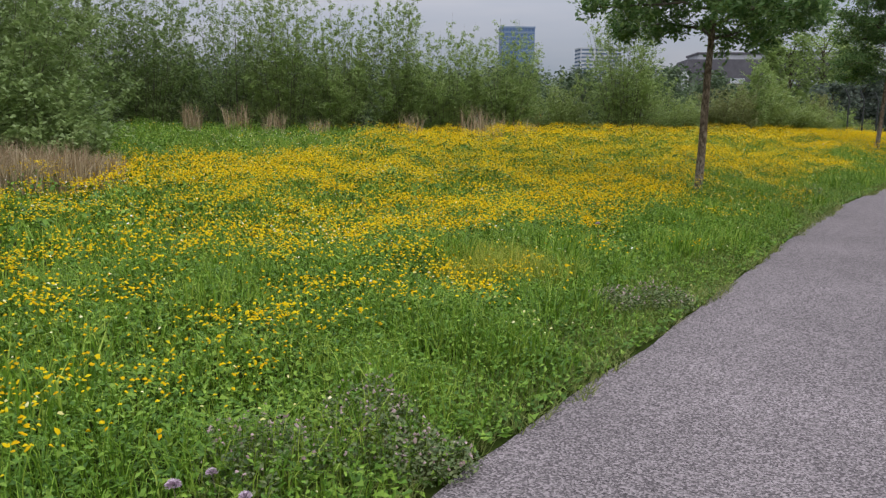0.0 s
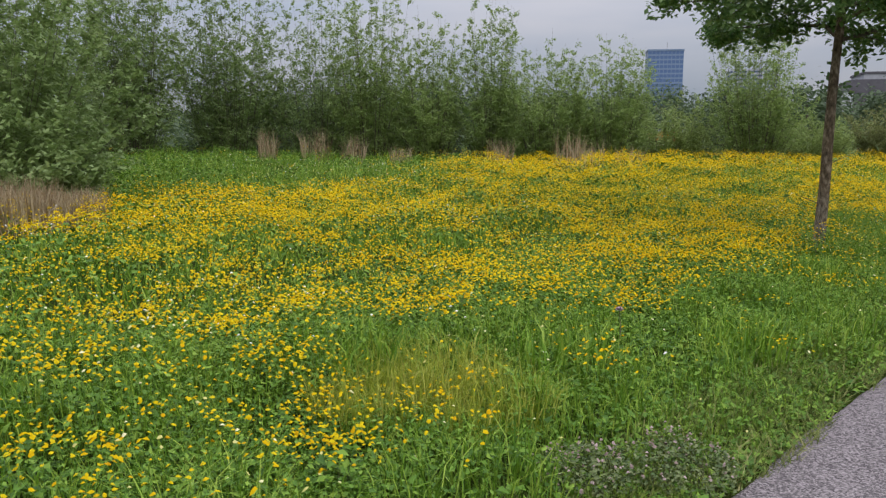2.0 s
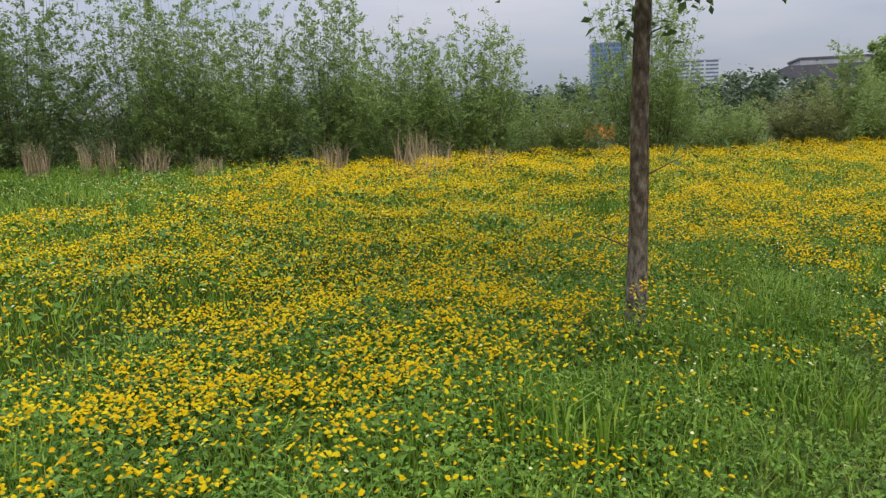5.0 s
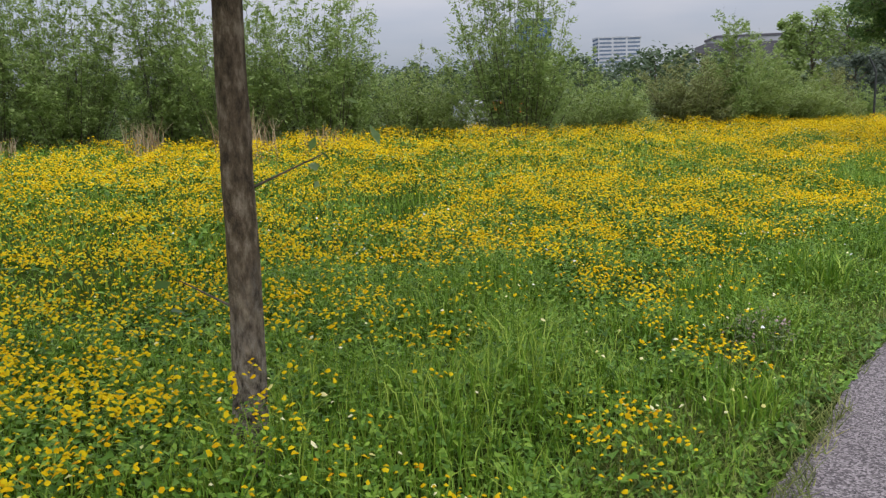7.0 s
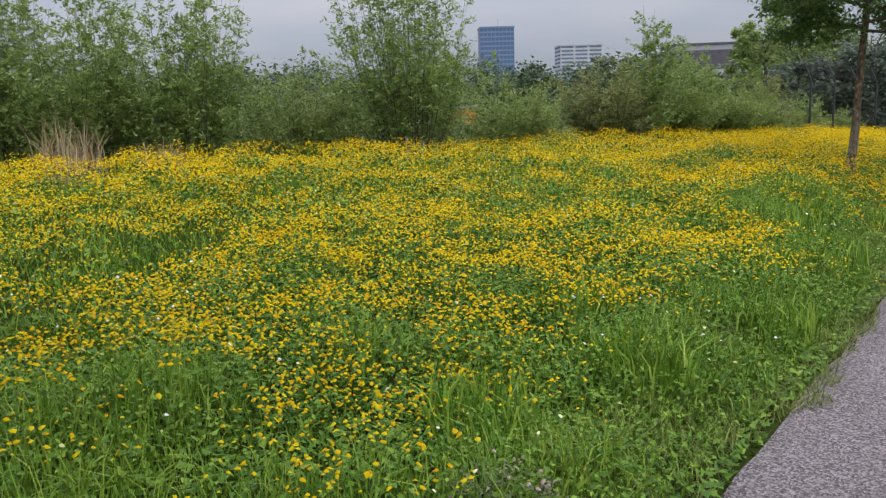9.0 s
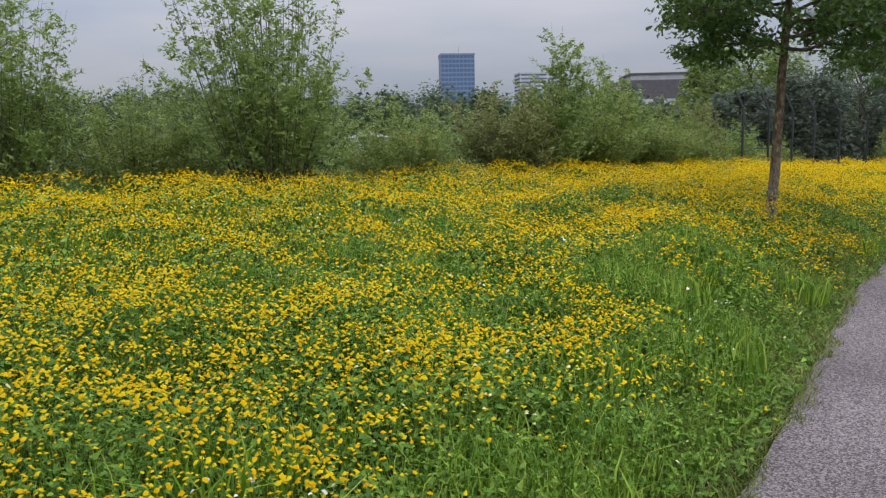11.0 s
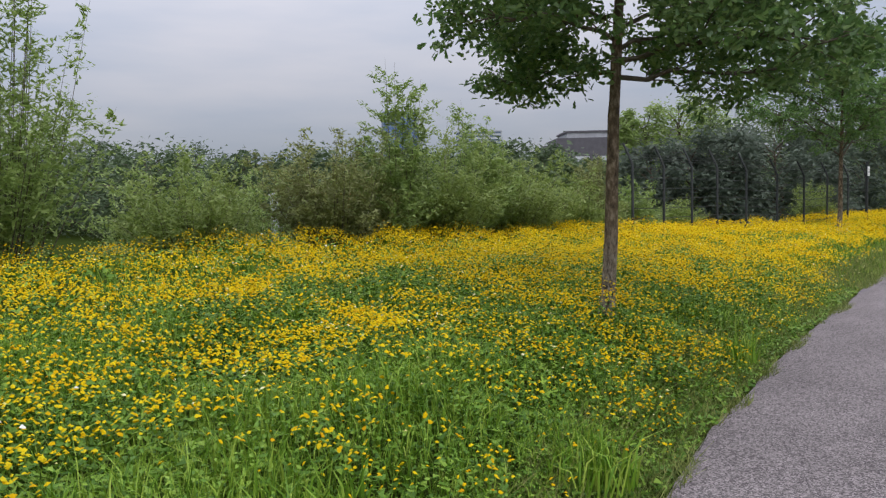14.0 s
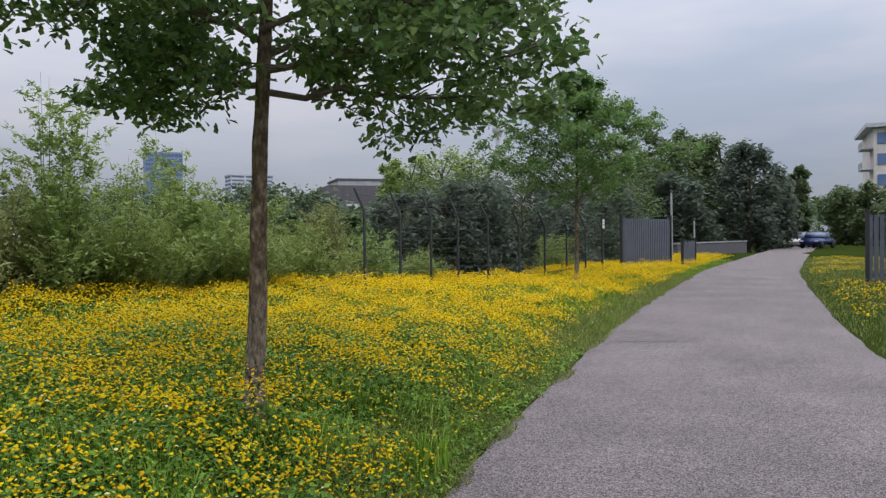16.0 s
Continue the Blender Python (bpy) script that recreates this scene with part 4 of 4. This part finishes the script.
oak(4.225, 11.72, 0.06, 2.12, 5.2, 1.75, 64000, M_OAK, "young oak with a straight grey-brown trunk and dark green crown", (0.03, 0.008), twigs=((0.95, 0.4, 0.3), (0.55, 2.8, 0.25), (1.7, 3.6, 0.15), (1.72, 0.2, 0.15), (1.8, 2.0, 0.15), (1.68, 5.0, 0.14)))
oak(11.97, 20.8, 0.055, 1.75, 4.8, 1.42, 44000, M_OAK, "young oak with a spreading dark green crown in the yellow flowers", (0.04, -0.02), (0.12, -0.06), limbs=30, leaf=0.066, lobed=True)
oak(22.5, 32.75, 0.06, 1.8, 5.4, 2.9, 32000, M_OAK_YOUNG, "young oak with a cone-shaped fresh green crown", (0.015, 0.0), conical=True, limbs=30, leaf=0.09)


# ---- fence, sign and gate ----
def thin_lines(lines, r, sides=4):
    return tubes([[(p, r) for p in line] for line in lines], sides)


def fence(points, h, label):
    """Dark steel posts with angled tops, and wires between them."""
    root = tagged(empty("wire_fence", points[0][0], points[0][1], 0), label, "fence")
    ox, oy = points[0]
    zs = land(np.array([p[0] for p in points]), np.array([p[1] for p in points]))
    tops = []
    for (px, py), z in zip(points, zs):
        x, y = px - ox, py - oy
        v, f = tubes([[((x, y, z - 0.2), 0.027), ((x, y, z + h - 0.3), 0.027), ((x - 0.05, y + 0.03, z + h - 0.15), 0.025), ((x - 0.14, y + 0.1, z + h + 0.1), 0.022)]], 8)
        part_np("post", v, f, M_POST, root)
        tops.append((x, y, z))
    for k in range(9):
        hh = 0.1 + k * 0.19
        part_np("wire", *thin_lines([[(x, y, z + hh) for x, y, z in tops]], 0.006), M_POST, root)
    for k in range(3):
        o = 0.33 * k
        part_np("barbed_wire", *thin_lines([[(x - 0.14 * o - 0.04, y + 0.1 * o, z + h - 0.2 + 0.3 * o) for x, y, z in tops]], 0.005), M_POST, root)
    return root


def between(a, b, step_m):
    n = max(1, round(math.hypot(b[0] - a[0], b[1] - a[1]) / step_m))
    return [(a[0] + (b[0] - a[0]) * i / n, a[1] + (b[1] - a[1]) * i / n) for i in range(n + 1)]


fence(between((15.6, 29.0), (18.4, 31.1), 1.2) + between((19.6, 32.0), (27.2, 38.0), 1.9), 1.78, "dark steel wire fence with angled posts behind the meadow")
sx, sy = 27.0, 37.7
sz = float(land(np.array([sx]), np.array([sy]))[0])
sign = tagged(empty("sign_post", sx, sy, sz, 45), "small white sign on a dark post by the fence", "sign")
part_np("post", *tubes([[((0, 0, -0.2), 0.04), ((0, 0, 1.95), 0.04)]], 8), M_POST, sign)
part("plate", boxed(-0.28, -0.07, 1.5, 0.02, -0.045, 1.8, 0.006), M_SIGN, sign, "square white sign plate")
part("bar", boxed(-0.23, -0.076, 1.6, -0.05, -0.07, 1.64), M_PANEL, sign)
part("bar", boxed(-0.2, -0.076, 1.69, -0.08, -0.07, 1.72), M_PANEL, sign)


def gate(cx, cy, turn, width, height, label):
    z = float(land(np.array([cx]), np.array([cy]))[0])
    root = tagged(empty("panel_gate", cx, cy, z, turn), label, "gate")
    n = max(2, round(width / 0.13))
    for i in range(n):
        x = -width / 2 + width * i / n
        part("slat", boxed(x, -0.02, 0.08, x + width / n - 0.025, 0.02, height, 0.008), M_PANEL, root)
    for zz in (0.2, height * 0.55, height - 0.15):
        part("rail", boxed(-width / 2, 0.022, zz, width / 2, 0.06, zz + 0.06), M_POST, root)
    for x in (-width / 2 - 0.06, width / 2 + 0.01):
        part("post", boxed(x, -0.05, -0.1, x + 0.09, 0.06, height + 0.15, 0.01), M_POST, root)
    return root


gate(30.5, 39.7, 20, 3.4, 1.9, "dark slate-blue slatted steel gate beside the path")
gate(34.0, 41.3, 35, 2.2, 1.0, "dark slate-blue slatted steel gate panel")
gate(30.4, 28.8, -46, 3.0, 1.75, "dark slate-blue slatted steel panel across the path")

# bridge parapet
par = tagged(empty("bridge_parapet", 46.0, 53.0, 0.05, 30), "low dark grey parapet along the bridge", "parapet")
part("wall", boxed(-5.5, -0.15, -0.2, 9.5, 0.15, 0.85, 0.02), M_RAIL, par)
part("handrail", boxed(-5.6, -0.2, 0.87, 9.6, 0.2, 0.95, 0.02), M_STEEL, par, "pale steel handrail")


def lamp_pole(x, y, h, r, label):
    z = float(land(np.array([x]), np.array([y]))[0])
    root = tagged(empty("pole", x, y, z), label, "pole")
    part_np("shaft", *tubes([[((0, 0, -0.2), r), ((0, 0, h * 0.5), r * 0.9), ((0, 0, h), r * 0.7)]], 8), M_STEEL, root)
    part_np("cap", *tubes([[((0, 0, h - 0.02), r * 1.3), ((0, 0, h + 0.08), r * 1.2), ((0, 0, h + 0.1), r * 0.2)]], 8), M_POST, root)


lamp_pole(34.6, 43.0, 3.1, 0.06, "slim grey wooden pole by the gate")
lamp_pole(36.9, 44.1, 1.9, 0.05, "pale steel bollard post by the bridge")


def crown_tree(x, y, z, h, r, mat, name, label, leaves, size, low=0.15, lumps=16, conical=False, group=""):
    """A tree seen from far: trunk, limbs and an uneven crown of leaf clumps with gaps."""
    root = tagged(empty(name, x, y, z), label, "tree", group=group)
    lines = [[((0, 0, -0.3), 0.035 * h * 0.6), ((0.02 * h, 0, h * 0.5), 0.02 * h * 0.6), ((0, 0.01 * h, h * 0.92), 0.004 * h)]]
    cs, rs = [], []
    for i in range(lumps):
        k = low + (0.97 - low) * (i + 0.5) / lumps
        a = i * 2.4 + rng.normal(0, 0.4)
        wide = r * ((1.02 - k) if conical else math.sqrt(max(0.06, 1 - ((k - 0.5) / 0.56) ** 2)))
        q = wide * rng.uniform(0.35, 0.85)
        c = np.array([math.cos(a) * q, math.sin(a) * q, k * h])
        cs.append(c)
        rs.append(wide * rng.uniform(0.3, 0.5) + 0.05 * r)
        lines.append([((0.01 * h, 0, max(0.1, k - 0.14) * h), 0.008 * h), (c * 0.6 + [0, 0, 0.4 * (k - 0.05) * h], 0.005 * h), (c, 0.002 * h)])
    part_np("trunk", *tubes(lines, 5), M_BARK, root)
    cs, rs = np.array(cs), np.array(rs)
    i = rng.integers(0, lumps, leaves)
    dirs = rng.normal(0, 1, (leaves, 3))
    dirs /= np.linalg.norm(dirs, axis=1, keepdims=True)
    p = cs[i] + dirs * (rs[i] * rng.random(leaves) ** 0.45)[:, None] * [1, 1, 0.85]
    p += rng.normal(0, 0.06 * r, p.shape)
    az = np.arctan2(dirs[:, 1], dirs[:, 0]) + rng.normal(0, 0.8, leaves)
    part_np("crown", *leaf_cloud(p, size * rng.uniform(0.6, 1.3, leaves), 0.75, az, rng.uniform(-0.6, 0.8, leaves), single=True), mat, root)
    return root


def tree_at(right, top, dist, r, mat, name, label, leaves, size, **kw):
    """A tree by its tangent to the right of the heading at the walk's end, the tangent of its top and its distance."""
    a = radians(-25.5)
    fx, fy, sx, sy = -math.sin(a), math.cos(a), math.cos(a), math.sin(a)
    x, y = 11.0 + dist * (fx + right * sx), 16.4 + dist * (fy + right * sy)
    z = float(land(np.array([x]), np.array([y]))[0]) - 0.2
    return crown_tree(x, y, z, 1.46 + top * dist - z, r, mat, name, label, leaves, size, **kw)


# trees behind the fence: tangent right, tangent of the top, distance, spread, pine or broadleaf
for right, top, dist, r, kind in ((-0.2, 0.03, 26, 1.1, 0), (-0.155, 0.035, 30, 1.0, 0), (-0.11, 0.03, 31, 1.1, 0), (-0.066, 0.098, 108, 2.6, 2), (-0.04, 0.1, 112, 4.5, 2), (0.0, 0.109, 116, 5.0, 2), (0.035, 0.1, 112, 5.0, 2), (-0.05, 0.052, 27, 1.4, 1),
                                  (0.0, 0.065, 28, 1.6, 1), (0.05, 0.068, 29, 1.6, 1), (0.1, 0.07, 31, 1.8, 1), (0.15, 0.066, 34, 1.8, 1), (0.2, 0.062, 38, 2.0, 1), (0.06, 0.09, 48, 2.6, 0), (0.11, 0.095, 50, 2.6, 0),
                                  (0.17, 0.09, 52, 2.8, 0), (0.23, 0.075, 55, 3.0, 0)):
    tree_at(right, top, dist, r, M_PINE if kind == 1 else M_WILLOW if kind == 2 else M_HAZED_LEAF, "pine_tree" if kind == 1 else "broadleaf_tree",
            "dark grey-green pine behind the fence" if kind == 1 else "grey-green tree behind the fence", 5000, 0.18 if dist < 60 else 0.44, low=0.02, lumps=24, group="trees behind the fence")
tree_at(-0.173, 0.057, 60, 2.6, M_HOLLOW, "broadleaf_tree", "rounded dark green tree before the brick hall", 5000, 0.26, low=0.05, lumps=22)
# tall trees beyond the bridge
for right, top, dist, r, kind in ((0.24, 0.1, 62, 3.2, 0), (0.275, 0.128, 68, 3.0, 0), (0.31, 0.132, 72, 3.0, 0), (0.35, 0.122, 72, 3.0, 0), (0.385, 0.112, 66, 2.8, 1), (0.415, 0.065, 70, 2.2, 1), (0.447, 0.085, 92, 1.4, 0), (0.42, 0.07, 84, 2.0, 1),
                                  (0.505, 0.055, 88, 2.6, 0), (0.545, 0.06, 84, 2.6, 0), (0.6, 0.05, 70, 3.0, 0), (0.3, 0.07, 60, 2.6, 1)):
    tree_at(right, top, dist, r, M_PINE if kind else M_HAZED_LEAF, "broadleaf_tree", "tall dark green tree beyond the bridge" if kind else "tall green tree beyond the bridge", 6800, 0.36, low=0.05, lumps=26, group="trees beyond the bridge")
# trees in the hollow behind the bushes
for i in range(40):
    right, dist = -0.14 - 0.033 * i, 75 + 50 * ((i * 0.37) % 1.0)
    tree_at(right, 0.036 + 0.034 * ((i * 0.618) % 1.0) + 0.024 * min(1, max(0, (-right - 0.5) / 0.4)), dist, rng.uniform(4.5, 8.0), M_HOLLOW, "broadleaf_tree", "rounded green tree in the hollow behind the bushes", 2900, 0.55, low=0.03, lumps=20, group="trees in the hollow")

# far woods
n = 70000
a = rng.uniform(radians(-75), radians(60), n)
dist = rng.uniform(120, 330, n)
x, y = 5 - np.sin(a) * dist, 9 + np.cos(a) * dist
top = (0.02 * dist + 2.5) * (0.5 + 0.75 * vnoise(x, y, 9, 51)) + 0.03 * dist * vnoise(x, y, 45, 52)
z = land(x, y) + top * rng.random(n) ** 0.3
woods = part_np("far_woods", *leaf_cloud(np.stack([x, y, z], -1), rng.uniform(0.5, 1.1, n) * (0.5 + dist / 220), 0.8, rng.uniform(0, 6.28, n), rng.uniform(-0.5, 0.9, n), single=True), M_HOLLOW)
tagged(woods, "hazy dark green woods on the skyline", "woods", kind="stuff")


# ---- buildings ----
def tower(name, x, y, turn, w, dep, h, floors, bays, wall, glass, band, label, z0=-4.0):
    """A slab with glazed storeys between bands, mullions, a roof edge and plant on top."""
    root = tagged(empty(name, x, y, z0, turn), label, "building")
    part("wall", boxed(-w / 2, -dep / 2, 0, w / 2, dep / 2, h), wall, root)
    fh = h / floors
    win = boxed(-0.5, -0.06, 0, 0.5, 0.06, 1)
    me = bpy.data.meshes.new("window")
    win.to_mesh(me)
    win.free()
    me.materials.append(glass)
    for f in range(floors):
        for face in range(2):
            span = w if face == 0 else dep
            for b in range(bays if face == 0 else max(2, int(bays * dep / w))):
                nb = bays if face == 0 else max(2, int(bays * dep / w))
                bw = span / nb
                ob = new("window", me)
                ob.parent = root
                off = -span / 2 + bw * (b + 0.5)
                if face == 0:
                    ob.matrix_basis = pose(off, -dep / 2 - 0.05, fh * (f + 1 - band)) @ Matrix.Diagonal((bw * 0.86, 1, fh * band * 0.92, 1))
                else:
                    ob.matrix_basis = pose(-w / 2 - 0.05, off, fh * (f + 1 - band), 0, 0, 90) @ Matrix.Diagonal((bw * 0.86, 1, fh * band * 0.92, 1))
    part("parapet", boxed(-w / 2 - 0.4, -dep / 2 - 0.4, h, w / 2 + 0.4, dep / 2 + 0.4, h + fh * 0.35), wall, root)
    return root


blue = tower("office_tower", 85, 702, 0, 28.5, 20, 75, 20, 9, M_MULLION, M_GLASSBLUE, 0.72, "blue glass office tower on the skyline")
part_np("mast", *tubes([[((2, 0, 74), 0.3), ((2, 0, 83), 0.15)]], 6), M_STEEL, blue)
white_b = tower("office_block", 134, 603, 4, 31, 16, 51, 19, 3, M_CONCRETE, M_GLASSDARK, 0.5, "white banded office block on the skyline")
brick = tagged(empty("factory_hall", 104, 262, -4, -8), "low brown brick hall with a pale roof storey", "building")
part("wall", boxed(-16, 0, 0, 40, 20, 22.6), M_BRICKWALL, brick)
part("roof_storey", boxed(-12.5, 1, 22.6, 40, 20, 24.3), M_ROOFGREY, brick, "light grey clad roof storey")
part("roof_edge", boxed(-12.9, 0.7, 24.3, 40.4, 20.2, 24.9), M_BRICKWALL, brick)
part("annex", boxed(-20, -1, 0, -15, 18, 20.2), M_BRICKWALL, brick)
part("annex_wall", boxed(-19, -1.3, 8, -15.5, -1.05, 18.6), M_CONCRETE, brick, "pale rendered wall")
for i in range(5):
    part("window", boxed(-10 + i * 8, -0.12, 14.8, -5.5 + i * 8, -0.02, 16.6), M_CONCRETE, brick)
# observation mast
a = radians(-29.5)
mast = tagged(empty("radio_tower", 11 - math.sin(a) * 420, 16.4 + math.cos(a) * 420, -4), "slender grey radio tower with a pod", "tower")
part_np("shaft", *tubes([[((0, 0, 0), 2.2), ((0, 0, 60), 1.3), ((0, 0, 66), 1.1)]], 12), M_CONCRETE, mast)
part_np("pod", *tubes([[((0, 0, 58), 1.3), ((0, 0, 60.5), 3.0), ((0, 0, 63.5), 3.0), ((0, 0, 64.5), 1.2)]], 16), M_CONCRETE, mast)
# flats with balconies
a = radians(-54.9)
fx0, fy0 = 11 - math.sin(a) * 118, 16.4 + math.cos(a) * 118
flats = tagged(empty("apartment_building", fx0, fy0, -1.5, -48), "off-white apartment block with blue windows and balconies", "building")
part("wall", boxed(-2, 0, 0, 16, 14, 16.6), M_WHITEWALL, flats)
for f in range(6):
    for b in range(3):
        part("window", boxed(-1.6 + b * 5.5, -0.12, 1.0 + f * 2.7, 1.6 + b * 5.5, -0.02, 2.4 + f * 2.7), M_FLATGLASS, flats)
    bal = part("balcony", boxed(-3.4, 0.5, 0.4 + f * 2.7, -2.05, 5.0, 0.6 + f * 2.7), M_CONCRETE, flats)
    part("railing", boxed(-3.4, 0.5, 0.6 + f * 2.7, -3.3, 5.0, 1.4 + f * 2.7), M_STEEL, bal)
part("roof_slab", boxed(-3.0, -0.8, 16.6, 16.8, 14.8, 17.1), M_CONCRETE, flats)

# ---- the works yard in the hollow ----
hut = tagged(empty("site_container", 11.53, 85.0, 1.38, 20), "orange steel site container with a grey roof in the hollow", "container")
part("body", boxed(-1.4, -1.1, -0.9, 1.4, 1.1, 0.55, 0.03), M_ORANGE, hut)
part("base", boxed(-1.45, -1.15, -7.2, 1.45, 1.15, -0.9), M_BRICKWALL, hut, "dark brick base")
part("roof", boxed(-1.5, -1.2, 0.55, 1.5, 1.2, 0.7, 0.02), M_ROOFGREY, hut, "pale grey roof")
for k in range(9):
    part("rib", boxed(-1.3 + k * 0.32, -1.14, -0.85, -1.2 + k * 0.32, -1.1, 0.5), M_ORANGE, hut)
# Made-up hut shape standing in for a pale road glimpsed between the trees.
pale_block = tagged(empty("road_stand_in", 7.77, 85.0, 1.20, 35), "pale hut-shaped stand-in for a road half hidden behind the willows", "hut")
part("wall", boxed(-1.3, -1.0, -7.5, 1.3, 1.0, 0.5, 0.02), M_CONCRETE, pale_block)
bm = bmesh.new()
bmesh.ops.create_cone(bm, cap_ends=True, segments=4, radius1=2.1, radius2=0.3, depth=0.5, matrix=pose(0, 0, 0.75, 0, 0, 45))
part("roof", bm, M_ROOFGREY, pale_block, "light grey pitched roof")


# ---- cars parked beyond the bridge ----
def parked_car(x, y, turn, mat, label):
    z = float(land(np.array([x]), np.array([y]))[0])
    root = tagged(empty("car", x, y, z, turn), label, "car", group="parked cars")
    part("body", boxed(-2.1, -0.86, 0.3, 2.1, 0.86, 0.86, 0.14), mat, root, smooth=True)
    bm = boxed(-1.25, -0.78, 0.84, 1.0, 0.78, 1.45, 0.1)
    for v in bm.verts:
        if v.co.z > 1.1:
            v.co.x *= 0.78
            v.co.y *= 0.86
    part("cabin", bm, M_GLASSDARK, root, "tinted glass cabin", smooth=True)
    part("roof_panel", boxed(-0.85, -0.62, 1.44, 0.7, 0.62, 1.49, 0.02), mat, root)
    for wx in (-1.35, 1.35):
        for wy in (-0.8, 0.8):
            w = part_np("tyre", *tubes([[((wx, wy - 0.1, 0.31), 0.2), ((wx, wy - 0.1, 0.31), 0.31), ((wx, wy + 0.1, 0.31), 0.31), ((wx, wy + 0.1, 0.31), 0.2)]], 16), M_TYRE, root)
            part_np("rim", *tubes([[((wx, wy - 0.08, 0.31), 0.01), ((wx, wy - 0.08, 0.31), 0.2), ((wx, wy + 0.08, 0.31), 0.2), ((wx, wy + 0.08, 0.31), 0.01)]], 16), M_STEEL, w)
    for wy in (-0.6, 0.6):
        part("headlight", boxed(-2.13, wy - 0.16, 0.58, -2.04, wy + 0.16, 0.72, 0.02), M_SIGN, root)


parked_car(70.9, 65.4, 20, M_CARBLUE, "dark blue car parked beyond the bridge")
parked_car(74.5, 69.8, 25, M_CARWHITE, "white car parked beyond the bridge")
